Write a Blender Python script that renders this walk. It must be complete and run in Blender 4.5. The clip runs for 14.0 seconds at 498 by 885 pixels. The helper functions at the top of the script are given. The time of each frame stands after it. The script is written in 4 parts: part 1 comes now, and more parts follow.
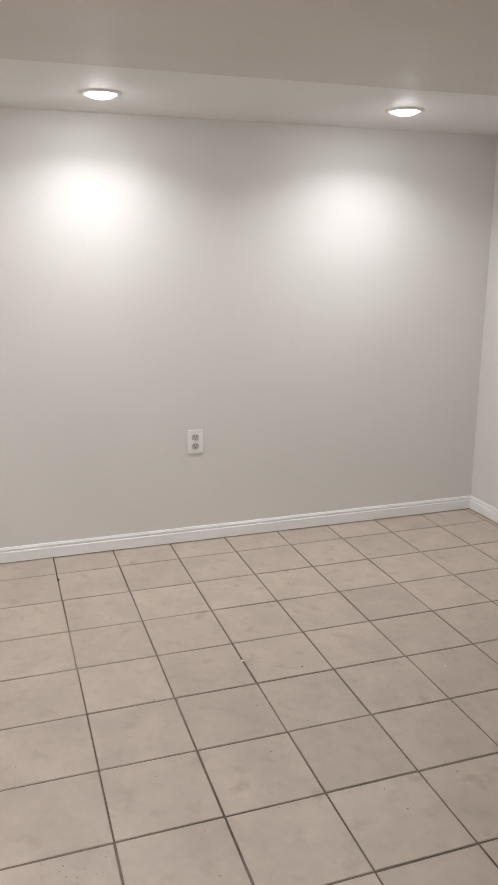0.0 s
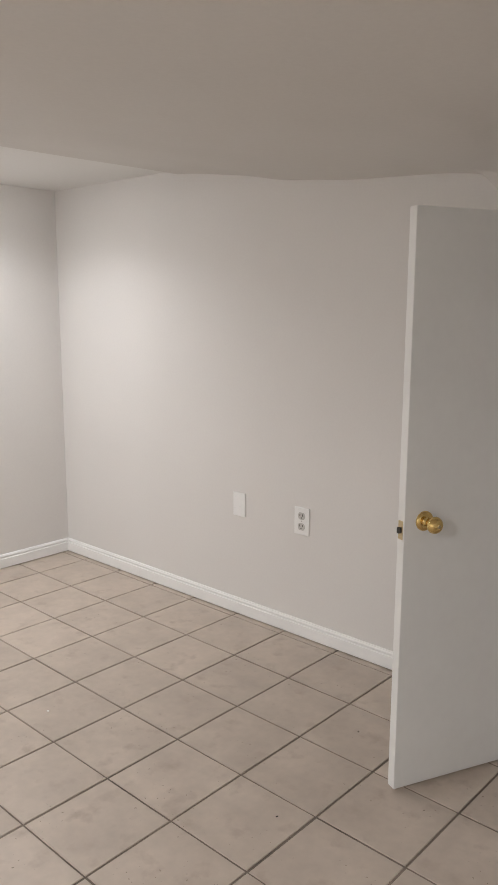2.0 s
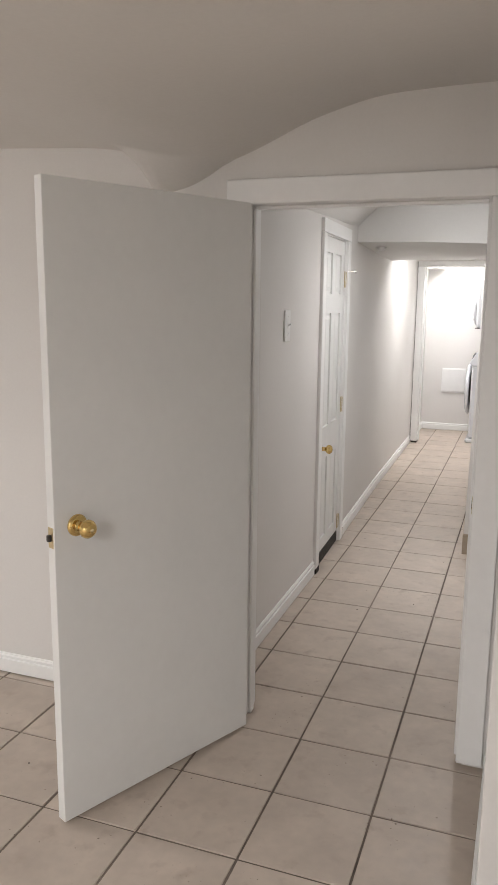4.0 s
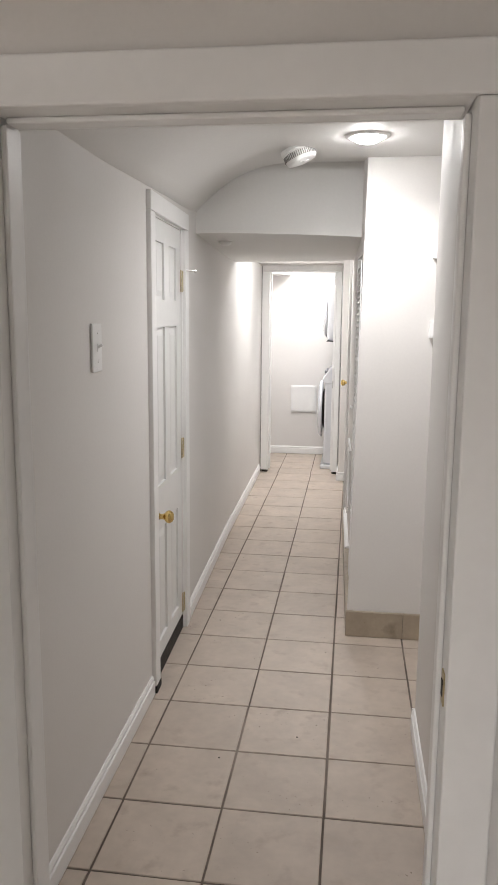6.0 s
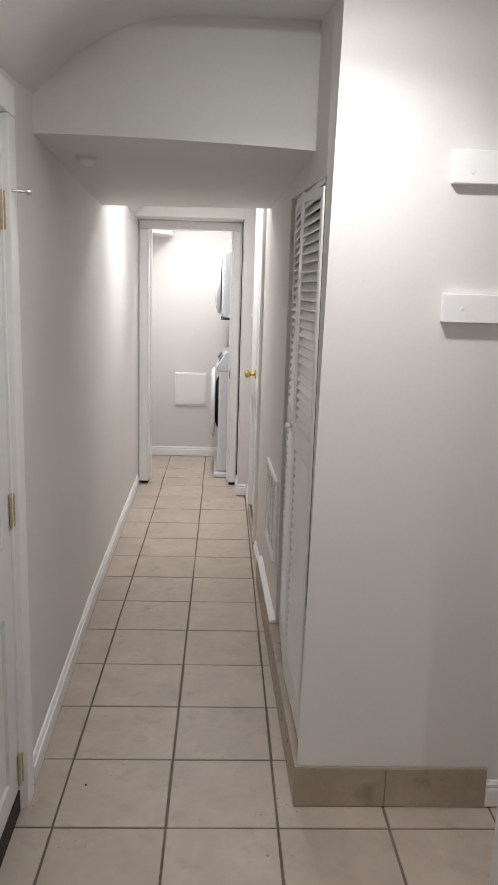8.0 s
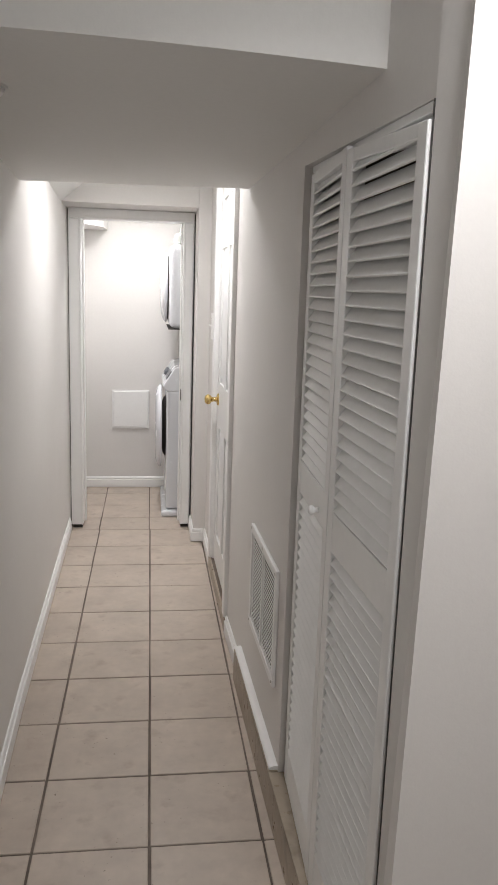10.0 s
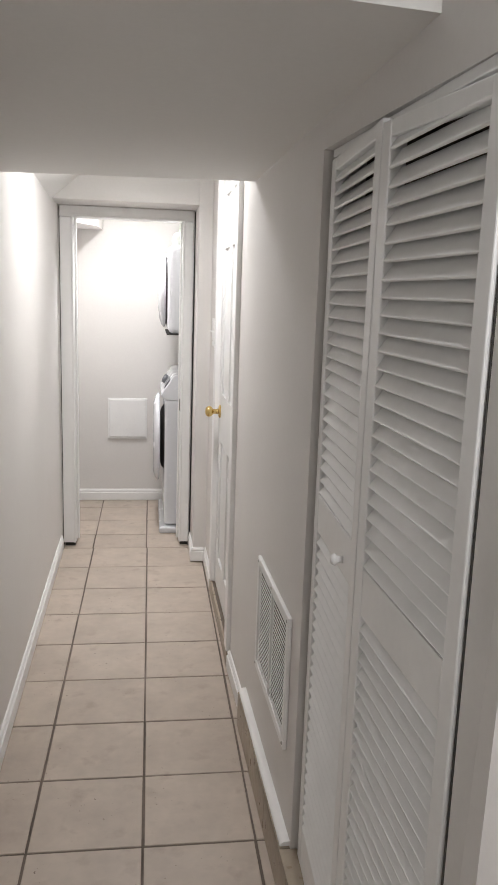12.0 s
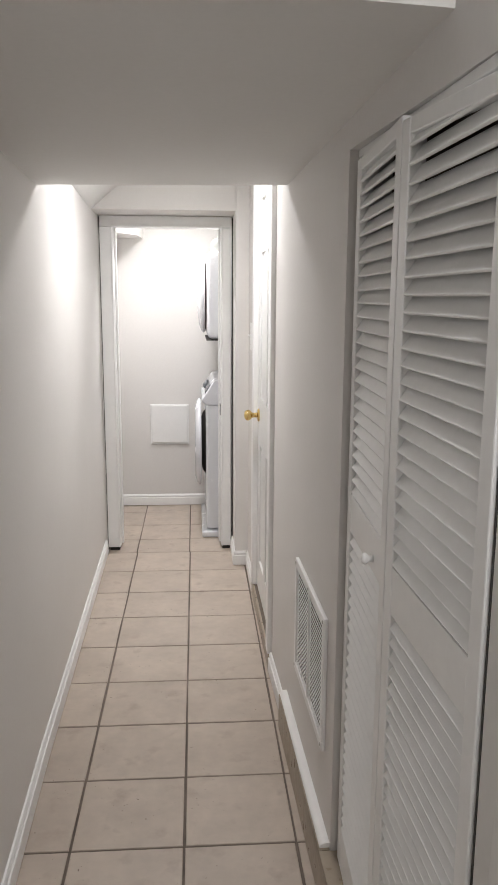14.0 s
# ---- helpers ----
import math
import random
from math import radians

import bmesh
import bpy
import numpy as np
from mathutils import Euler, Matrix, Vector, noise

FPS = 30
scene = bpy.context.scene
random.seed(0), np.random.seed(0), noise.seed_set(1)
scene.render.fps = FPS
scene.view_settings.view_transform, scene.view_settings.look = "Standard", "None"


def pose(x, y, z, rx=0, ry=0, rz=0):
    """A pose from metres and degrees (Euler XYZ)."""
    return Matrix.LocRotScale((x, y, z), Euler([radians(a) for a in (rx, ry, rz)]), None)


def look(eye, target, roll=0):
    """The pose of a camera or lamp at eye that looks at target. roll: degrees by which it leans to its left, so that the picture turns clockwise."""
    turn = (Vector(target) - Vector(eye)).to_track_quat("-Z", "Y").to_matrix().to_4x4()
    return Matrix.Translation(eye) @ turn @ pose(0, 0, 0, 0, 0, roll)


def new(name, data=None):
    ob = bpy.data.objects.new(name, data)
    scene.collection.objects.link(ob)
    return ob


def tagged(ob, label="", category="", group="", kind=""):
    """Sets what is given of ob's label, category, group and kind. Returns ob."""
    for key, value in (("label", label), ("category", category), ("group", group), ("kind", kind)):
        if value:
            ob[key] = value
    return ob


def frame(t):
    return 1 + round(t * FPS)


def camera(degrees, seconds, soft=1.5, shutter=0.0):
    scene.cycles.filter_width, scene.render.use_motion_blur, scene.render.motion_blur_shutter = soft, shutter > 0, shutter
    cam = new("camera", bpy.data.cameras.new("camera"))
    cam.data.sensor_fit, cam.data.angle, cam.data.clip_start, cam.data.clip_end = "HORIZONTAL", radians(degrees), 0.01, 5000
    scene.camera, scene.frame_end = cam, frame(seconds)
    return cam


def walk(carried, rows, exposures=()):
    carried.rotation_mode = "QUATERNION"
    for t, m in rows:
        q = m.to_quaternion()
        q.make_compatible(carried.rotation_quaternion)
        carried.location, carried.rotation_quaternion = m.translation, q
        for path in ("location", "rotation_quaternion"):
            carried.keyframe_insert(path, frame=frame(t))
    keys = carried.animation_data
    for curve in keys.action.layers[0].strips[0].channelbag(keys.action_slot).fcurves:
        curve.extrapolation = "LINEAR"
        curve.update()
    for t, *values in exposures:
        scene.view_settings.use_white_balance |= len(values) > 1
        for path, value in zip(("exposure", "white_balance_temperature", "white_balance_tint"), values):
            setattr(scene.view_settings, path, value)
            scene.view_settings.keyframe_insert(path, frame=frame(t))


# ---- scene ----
cam = camera(36.2, 14.0)
PATH = [
    (0, (0.549, -4.509, 1.642), (-1.292, -3.895, 1.158), 0.1),
    (0.5, (0.581, -4.486, 1.65), (-1.171, -3.626, 1.213), 0.6),
    (1, (0.607, -4.468, 1.634), (-1.025, -3.384, 1.234), 0.8),
    (1.5, (0.653, -4.434, 1.626), (-0.842, -3.157, 1.258), 0.3),
    (2, (0.661, -4.419, 1.622), (-0.664, -2.964, 1.268), 0.2),
    (2.5, (0.705, -4.403, 1.616), (-0.45, -2.808, 1.27), 0.3),
    (3, (0.718, -4.386, 1.609), (-0.25, -2.671, 1.262), 0.5),
    (3.5, (0.723, -4.33, 1.604), (-0.086, -2.536, 1.247), 0.5),
    (4, (0.685, -4.139, 1.592), (0.017, -2.29, 1.227), 0.6),
    (4.2, (0.677, -4.035, 1.602), (0.064, -2.168, 1.232), 0.6),
    (6.3, (0.317, -2.65, 1.576), (0.11, -0.688, 1.244), 0.7),
    (6.5, (0.278, -2.501, 1.568), (0.111, -0.536, 1.236), 0.9),
    (7, (0.158, -2.132, 1.59), (0.106, -0.161, 1.258), 1.3),
    (7.5, (0.154, -1.698, 1.554), (0.168, 0.269, 1.194), 1.5),
    (8, (0.136, -1.312, 1.548), (0.21, 0.649, 1.157), 1.7),
    (8.5, (0.046, -0.992, 1.551), (0.183, 0.961, 1.142), 1.9),
    (8.7, (0.03, -0.899, 1.565), (0.195, 1.051, 1.156), 1.8),
    (11, (-0.013, 0.006, 1.574), (0.267, 1.951, 1.201), 2.1),
    (11.5, (-0.001, 0.033, 1.574), (0.284, 1.976, 1.198), 2.1),
    (12, (0.01, 0.02, 1.581), (0.269, 1.966, 1.199), 1.9),
    (12.5, (0.024, -0.001, 1.569), (0.247, 1.95, 1.19), 1.4),
    (13, (0.044, 0.0, 1.572), (0.224, 1.955, 1.187), 1.0),
    (13.5, (0.052, -0.001, 1.578), (0.206, 1.956, 1.194), 0.5),
    (14, (0.044, 0.003, 1.575), (0.182, 1.963, 1.204), 0.3),
]
LIGHTNESS = [(0, 0.02), (1, 0.12), (2, 0.30), (3, 0.53), (4.2, 0.60), (6.3, 0.52), (7.0, 0.40), (8.0, 0.10), (8.7, 0.04), (10.8, 0.13), (14, 0.21)]
walk(cam, [(t, look(eye, target, roll)) for t, eye, target, roll in PATH], LIGHTNESS)

# ---------------------------------------------------------------- world, lamps
world = bpy.data.worlds.new("world")
scene.world = world
world.use_nodes = True
world.node_tree.nodes["Background"].inputs[0].default_value = (0.5, 0.5, 0.5, 1)
world.node_tree.nodes["Background"].inputs[1].default_value = 0.0


def disc_lamp(name, x, y, z, power, size, tint, spread=180):
    data = bpy.data.lights.new(name, "AREA")
    data.shape, data.size, data.energy, data.color = "DISK", size, power, tint
    data.spread = radians(spread)
    ob = new(name, data)
    ob.matrix_world = pose(x, y, z)
    return ob


WARM, COOL = (0.98, 0.985, 1.0), (0.995, 0.98, 0.985)
# the third lamp is unseen, added by carrying on the row's spacing
ROOM_LAMPS = [(-3.05, -3.99), (-2.99, -2.53), (-3.05, -5.45)]
# unseen fill lamp added behind the camera to brighten door and floor
REAR_FILL = (-0.1, -5.6)
HALL_LAMP, END_LAMP, LAUNDRY_LAMP = (0.408, 0.335), (0.02, 3.36), (-0.08, 5.05)
STRIP_Z, HALL_Z, END_Z = 2.314, 2.283, 2.30
for (x, y), power in zip(ROOM_LAMPS, (5.6, 6.6, 4.0)):
    disc_lamp("room_lamp", x, y, STRIP_Z - 0.030, power, 0.12, WARM, 142)
disc_lamp("rear_fill", *REAR_FILL, 2.07, 41, 0.10, WARM)
disc_lamp("hall_lamp", *HALL_LAMP, HALL_Z - 0.036, 4.9, 0.08, COOL, 150)
disc_lamp("end_lamp", *END_LAMP, END_Z - 0.036, 6.3, 0.14, COOL, 164)
disc_lamp("laundry_lamp", *LAUNDRY_LAMP, END_Z - 0.036, 6.8, 0.14, COOL, 150)


# ---------------------------------------------------------------- materials
def paint(name, rgb, rough=0.55, metal=0.0, vary=0.05, scale=3.0, grain=60.0, bump=0.08, per_object=0.0, dirt=None, dirt_at=0.6, dirt_scale=6.0, fleck=None):
    """A surface with broad and fine variation of tone, fine relief, and stains where dirt is given."""
    m = bpy.data.materials.new(name)
    m.use_nodes = True
    nt = m.node_tree
    b = nt.nodes["Principled BSDF"]
    b.inputs["Metallic"].default_value = metal
    geo = nt.nodes.new("ShaderNodeNewGeometry")

    def noisy(s, detail=3.0):
        n = nt.nodes.new("ShaderNodeTexNoise")
        n.inputs["Scale"].default_value, n.inputs["Detail"].default_value = s, detail
        nt.links.new(geo.outputs["Position"], n.inputs["Vector"])
        return n.outputs["Fac"]

    def spread(sock, lo, hi):
        r = nt.nodes.new("ShaderNodeMapRange")
        r.inputs["From Min"].default_value, r.inputs["From Max"].default_value = 0.3, 0.7
        r.inputs["To Min"].default_value, r.inputs["To Max"].default_value = lo, hi
        nt.links.new(sock, r.inputs["Value"])
        return r.outputs["Result"]

    def times(a, c):
        n = nt.nodes.new("ShaderNodeMath")
        n.operation = "MULTIPLY"
        nt.links.new(a, n.inputs[0])
        nt.links.new(c, n.inputs[1])
        return n.outputs[0]

    tone = times(spread(noisy(scale), 1 - vary, 1 + vary), spread(noisy(grain), 1 - vary / 2, 1 + vary / 2))
    if per_object:
        info = nt.nodes.new("ShaderNodeObjectInfo")
        r = nt.nodes.new("ShaderNodeMapRange")
        r.inputs["To Min"].default_value, r.inputs["To Max"].default_value = 1 - per_object, 1 + per_object
        nt.links.new(info.outputs["Random"], r.inputs["Value"])
        tone = times(tone, r.outputs["Result"])
    hue = nt.nodes.new("ShaderNodeVectorMath")
    hue.operation = "SCALE"
    hue.inputs[0].default_value = rgb
    nt.links.new(tone, hue.inputs["Scale"])
    colour = hue.outputs[0]
    if dirt:
        mix = nt.nodes.new("ShaderNodeMix")
        mix.data_type = "RGBA"
        r = nt.nodes.new("ShaderNodeMapRange")
        r.inputs["From Min"].default_value, r.inputs["From Max"].default_value = dirt_at, dirt_at + 0.16
        nt.links.new(noisy(dirt_scale, 8.0), r.inputs["Value"])
        nt.links.new(r.outputs["Result"], mix.inputs["Factor"])
        nt.links.new(colour, mix.inputs["A"])
        mix.inputs["B"].default_value = (*dirt, 1)
        colour = mix.outputs["Result"]
    if fleck:
        mix = nt.nodes.new("ShaderNodeMix")
        mix.data_type = "RGBA"
        r = nt.nodes.new("ShaderNodeMapRange")
        r.inputs["From Min"].default_value, r.inputs["From Max"].default_value = 0.69, 0.73
        nt.links.new(noisy(70.0, 2.0), r.inputs["Value"])
        patch = nt.nodes.new("ShaderNodeMapRange")
        patch.inputs["From Min"].default_value, patch.inputs["From Max"].default_value = 0.5, 0.62
        nt.links.new(noisy(4.3, 2.0), patch.inputs["Value"])
        nt.links.new(times(r.outputs["Result"], patch.outputs["Result"]), mix.inputs["Factor"])
        nt.links.new(colour, mix.inputs["A"])
        mix.inputs["B"].default_value = (*fleck, 1)
        colour = mix.outputs["Result"]
    nt.links.new(colour, b.inputs["Base Color"])
    nt.links.new(spread(noisy(scale * 4), rough - 0.08, rough + 0.08), b.inputs["Roughness"])
    if bump:
        bp = nt.nodes.new("ShaderNodeBump")
        bp.inputs["Strength"].default_value, bp.inputs["Distance"].default_value = bump, 0.002
        nt.links.new(noisy(grain * 3), bp.inputs["Height"])
        nt.links.new(bp.outputs["Normal"], b.inputs["Normal"])
    return m


def glow(name, rgb, strength):
    m = bpy.data.materials.new(name)
    m.use_nodes = True
    b = m.node_tree.nodes["Principled BSDF"]
    b.inputs["Emission Color"].default_value = (*rgb, 1)
    b.inputs["Emission Strength"].default_value = strength
    return m


WALL = paint("greige_wall_paint", (0.755, 0.732, 0.708), 0.6, vary=0.02, scale=1.5, grain=90, bump=0.10)
# sloped ceiling coloured darker and warmer than the white strip
SLOPE = paint("sloped_ceiling_tone", (0.65, 0.625, 0.595), 0.65, vary=0.03, scale=1.2, grain=70, bump=0.10)
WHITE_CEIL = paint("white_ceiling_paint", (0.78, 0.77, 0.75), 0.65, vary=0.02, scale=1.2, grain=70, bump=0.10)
# closet interior coloured dark, as shade behind the louvre slats
CLOSET_SHADE = paint("closet_shade", (0.23, 0.20, 0.17), 0.85, vary=0.12, scale=3, grain=50, bump=0.2)
TRIM = paint("white_gloss_trim", (0.89, 0.885, 0.875), 0.38, vary=0.02, scale=4, grain=40, bump=0.0)
DOOR_WHITE = paint("white_door_paint", (0.80, 0.80, 0.785), 0.36, vary=0.02, scale=3, grain=30, bump=0.06)
LOUVRE = paint("white_louvre_paint", (0.89, 0.89, 0.88), 0.36, vary=0.03, scale=6, grain=40, bump=0.08)
TILE = paint("beige_floor_tile", (0.508, 0.430, 0.362), 0.46, vary=0.085, scale=6, grain=26, bump=0.05, per_object=0.05, dirt=(0.425, 0.348, 0.288), dirt_at=0.57, dirt_scale=11.0, fleck=(0.20, 0.155, 0.12))
KERB = paint("tan_kerb_tile", (0.39, 0.325, 0.25), 0.34, vary=0.09, scale=7, grain=40, bump=0.05, per_object=0.05, dirt=(0.24, 0.2, 0.15), dirt_at=0.6, dirt_scale=9.0)
GROUT = paint("brown_grout", (0.165, 0.132, 0.108), 0.85, vary=0.3, scale=2.2, grain=25, bump=0.3, dirt=(0.30, 0.25, 0.21), dirt_at=0.5, dirt_scale=1.3)
BRASS = paint("polished_brass", (0.74, 0.54, 0.22), 0.09, 1.0, vary=0.06, scale=20, grain=120, bump=0.0)
WORN_BRASS = paint("dull_brass", (0.62, 0.52, 0.33), 0.36, 1.0, vary=0.15, scale=30, grain=150, bump=0.0)
STEEL = paint("steel", (0.55, 0.53, 0.50), 0.35, 1.0, vary=0.1, scale=30, grain=150, bump=0.0)
PLATE = paint("white_plastic", (0.88, 0.875, 0.865), 0.35, vary=0.01, scale=20, grain=80, bump=0.0)
SOCKET = paint("socket_plastic", (0.55, 0.54, 0.52), 0.4, vary=0.01, scale=20, grain=80, bump=0.0)
DARK = paint("matt_black", (0.025, 0.02, 0.017), 0.7, vary=0.2, scale=15, grain=60, bump=0.2)
# shade inside slots, holes and gaps as colour; SLOT also colours dark hardware
SLOT_GREY = paint("grey_slot", (0.33, 0.32, 0.31), 0.6, vary=0.1, scale=15, grain=60, bump=0.0)
SLOT = paint("dark_slot", (0.05, 0.045, 0.04), 0.6, vary=0.1, scale=15, grain=60, bump=0.0)
ENAMEL = paint("white_enamel", (0.78, 0.79, 0.82), 0.22, vary=0.01, scale=3, grain=30, bump=0.0)
GREY_PLASTIC = paint("grey_plastic", (0.14, 0.145, 0.16), 0.3, vary=0.04, scale=10, grain=60, bump=0.0)
DOOR_GLASS = paint("dark_door_glass", (0.02, 0.022, 0.028), 0.08, vary=0.1, scale=10, grain=50, bump=0.0)
CLOTH = paint("pale_cloth", (0.68, 0.70, 0.66), 0.85, vary=0.06, scale=12, grain=120, bump=0.3)
GREEN = paint("pale_green_plastic", (0.42, 0.56, 0.40), 0.4, vary=0.05, scale=10, grain=60, bump=0.0)
DOME_WARM = glow("lit_lens_warm", (0.98, 0.985, 1.0), 95)
DOME_HALL = glow("lit_lens_hall", (0.99, 0.98, 0.98), 115)
DOME_COOL = glow("lit_lens_cool", (0.99, 0.98, 0.98), 95)


# ---------------------------------------------------------------- building blocks
WORLD = {}


def link_mesh(name, bm, material, smooth=False):
    me = bpy.data.meshes.new(name)
    bmesh.ops.recalc_face_normals(bm, faces=bm.faces)
    if smooth:
        for f in bm.faces:
            f.smooth = True
    bm.to_mesh(me)
    bm.free()
    me.materials.append(material)
    return new(name, me)


def thing(name, m, label="", category="", group="", kind=""):
    """An Empty at the base of a thing, which parents its parts."""
    ob = new(name)
    ob.empty_display_size = 0.05
    ob.matrix_basis = m
    WORLD[ob] = m
    return tagged(ob, label, category, group, kind)


def part(name, bm, material, parent, label="", smooth=False, local=True):
    """One mesh under a thing or under a part; local: the mesh is given in the thing's own axes."""
    if not local:
        bm.transform(WORLD[parent].inverted())
    ob = link_mesh(name, bm, material, smooth)
    ob.parent = parent
    WORLD[ob] = WORLD[parent]
    return tagged(ob, label)


def solid(name, bm, material, kind="structure", label="", category="", smooth=False):
    return tagged(link_mesh(name, bm, material, smooth), label, category, kind=kind)


def add_box(bm, x0, x1, y0, y1, z0, z1, bevel=0.0, seg=2):
    made = bmesh.ops.create_cube(bm, size=1)["verts"]
    for v in made:
        v.co = ((x0 + x1) / 2 + v.co.x * (x1 - x0), (y0 + y1) / 2 + v.co.y * (y1 - y0), (z0 + z1) / 2 + v.co.z * (z1 - z0))
    if bevel:
        edges = list({e for v in made for e in v.link_edges})
        bmesh.ops.bevel(bm, geom=edges, offset=bevel, segments=seg, affect="EDGES", profile=0.5)
    return bm


def boxes(*rows, bevel=0.0, seg=2):
    bm = bmesh.new()
    for r in rows:
        add_box(bm, *r, bevel=bevel, seg=seg)
    return bm


def prism(points, z0, z1):
    """A plan outline drawn up from z0 to z1."""
    bm = bmesh.new()
    low = [bm.verts.new((x, y, z0)) for x, y in points]
    top = [bm.verts.new((x, y, z1)) for x, y in points]
    bm.faces.new(low[::-1])
    bm.faces.new(top)
    for i in range(len(points)):
        k = (i + 1) % len(points)
        bm.faces.new((low[i], low[k], top[k], top[i]))
    return bm


def lathe(profile, m=None, seg=28, bm=None):
    """A turned body round the z axis from (radius, height) pairs, then placed by m."""
    bm = bm or bmesh.new()
    m = m or Matrix()
    rings = []
    for r, h in profile:
        if r < 1e-6:
            rings.append([bm.verts.new(m @ Vector((0, 0, h)))])
        else:
            rings.append([bm.verts.new(m @ Vector((r * math.cos(2 * math.pi * i / seg), r * math.sin(2 * math.pi * i / seg), h))) for i in range(seg)])
    for a, b in zip(rings, rings[1:]):
        for i in range(seg):
            k = (i + 1) % seg
            if len(a) == 1 and len(b) == 1:
                continue
            if len(a) == 1:
                bm.faces.new((a[0], b[i], b[k]))
            elif len(b) == 1:
                bm.faces.new((a[i], b[0], a[k]))
            else:
                bm.faces.new((a[i], b[i], b[k], a[k]))
    return bm


def run_profile(profile, a, b, normal_left=True):
    """A moulding: (out, up) pairs carried straight from a to b in plan, standing out to the left of the way."""
    bm = bmesh.new()
    a, b = Vector(a), Vector(b)
    way = (b - a).normalized()
    side = Vector((-way.y, way.x)) * (1 if normal_left else -1)
    ends = []
    for p in (a, b):
        ends.append([bm.verts.new((*(p + side * o), u)) for o, u in profile])
    n = len(profile)
    for i in range(n):
        k = (i + 1) % n
        bm.faces.new((ends[0][i], ends[0][k], ends[1][k], ends[1][i]))
    bm.faces.new(ends[0])
    bm.faces.new(ends[1][::-1])
    return bm


def sagging(xs, ys, height, top, crease=(0, 0)):
    """A ceiling: an uneven underside, upright sides and a flat top."""
    bm = bmesh.new()
    grid = [[bm.verts.new((x, y, height(x, y))) for x in xs] for y in ys]
    for j in range(len(ys) - 1):
        for i in range(len(xs) - 1):
            f = bm.faces.new((grid[j][i], grid[j + 1][i], grid[j + 1][i + 1], grid[j][i + 1]))
            f.smooth = not crease[0] < xs[i] < crease[1]
    rim = [(x, ys[0]) for x in xs] + [(xs[-1], y) for y in ys[1:]] + [(x, ys[-1]) for x in reversed(xs[:-1])] + [(xs[0], y) for y in reversed(ys[1:-1])]
    low = [bm.verts.new((x, y, height(x, y))) for x, y in rim]
    up = [bm.verts.new((x, y, top)) for x, y in rim]
    for i in range(len(rim)):
        k = (i + 1) % len(rim)
        bm.faces.new((low[i], low[k], up[k], up[i]))
    bm.faces.new([bm.verts.new((x, y, top)) for x, y in rim])
    return bm


def steps(a, b, n):
    return [a + (b - a) * i / n for i in range(n + 1)]


def eased(u):
    u = min(1.0, max(0.0, u))
    return u * u * (3 - 2 * u)


def along(x, table):
    """Smooth interpolation in a table of (x, value)."""
    if x <= table[0][0]:
        return table[0][1]
    for (x0, v0), (x1, v1) in zip(table, table[1:]):
        if x <= x1:
            return v0 + (v1 - v0) * eased((x - x0) / (x1 - x0)) * 0.5 + (v1 - v0) * 0.5 * (x - x0) / (x1 - x0)
    return table[-1][1]


# ---------------------------------------------------------------- plan
T = 0.33                      # tile and joint
BACK_X = -3.54                # far wall of the room
DOOR_Y = -1.60                # wall with the room door
TOP = 2.62


LEFT_KNOTS = [(-1.6, -0.407), (-0.05, -0.414), (0.85, -0.438), (2.40, -0.488), (4.70, -0.526), (6.0, -0.535)]


def left_x(y):
    """Face of the corridor's slightly bent left wall."""
    for (y0, x0), (y1, x1) in zip(LEFT_KNOTS, LEFT_KNOTS[1:]):
        if y <= y1:
            return x0 + (x1 - x0) * (y - y0) / (y1 - y0)
    return LEFT_KNOTS[-1][1]


def right_x(y):
    if y < 2.62:
        return 0.430 - 0.022 * y
    return 0.372 - 0.014 * min(1.0, (y - 2.62) / 0.42) - 0.0075 * max(0.0, y - 3.04)


L_DOOR = (0.115, 0.745)       # closet door in the left wall
LOUVRE_Y = (0.878, 1.775)     # opening of the folding door
R_DOOR = (3.10, 3.86)         # door in the right wall near the end
STUB_Y, LAUNDRY_Y, BACK_Y = 4.37, 4.69, 5.75

# walls
solid("wall_west", boxes((BACK_X - 0.12, BACK_X, -6.6, -1.45, -0.05, TOP)), WALL)
solid("wall_south", boxes((BACK_X - 0.12, 2.0, -6.72, -6.6, -0.05, TOP)), WALL)
solid("wall_east", boxes((1.9, 2.02, -6.6, -1.47, -0.05, TOP)), WALL)
solid("wall_room_north", boxes((BACK_X, -0.26, DOOR_Y, -1.47, -0.05, TOP)), WALL)
solid("wall_over_room_door", boxes((-0.26, 0.572, DOOR_Y, -1.47, 1.935, TOP)), WALL)
solid("wall_beside_room_door", boxes((0.572, 1.9, DOOR_Y, -1.47, -0.05, TOP)), WALL)
solid("wall_room_return", boxes((0.662, 0.80, -2.42, DOOR_Y, -0.05, TOP), bevel=0.004), WALL)
ya, yb = L_DOOR
solid("wall_left_near", prism([(left_x(-1.47), -1.47), (left_x(-0.05), -0.05), (left_x(ya), ya), (left_x(ya) - 0.14, ya), (left_x(-1.47) - 0.14, -1.47)], -0.05, TOP), WALL)
solid("wall_left_over_door", prism([(left_x(ya), ya), (left_x(yb), yb), (left_x(yb) - 0.14, yb), (left_x(ya) - 0.14, ya)], 2.005, TOP), WALL)
solid("wall_left_far", prism([(left_x(yb), yb), (left_x(0.85), 0.85), (left_x(2.4), 2.4), (left_x(4.7), 4.7), (left_x(BACK_Y), BACK_Y), (left_x(BACK_Y) - 0.14, BACK_Y), (left_x(yb) - 0.14, yb)], -0.05, TOP), WALL)
solid("wall_left_closet", boxes((-0.72, -0.64, ya - 0.1, yb + 0.1, -0.05, TOP)), WALL)
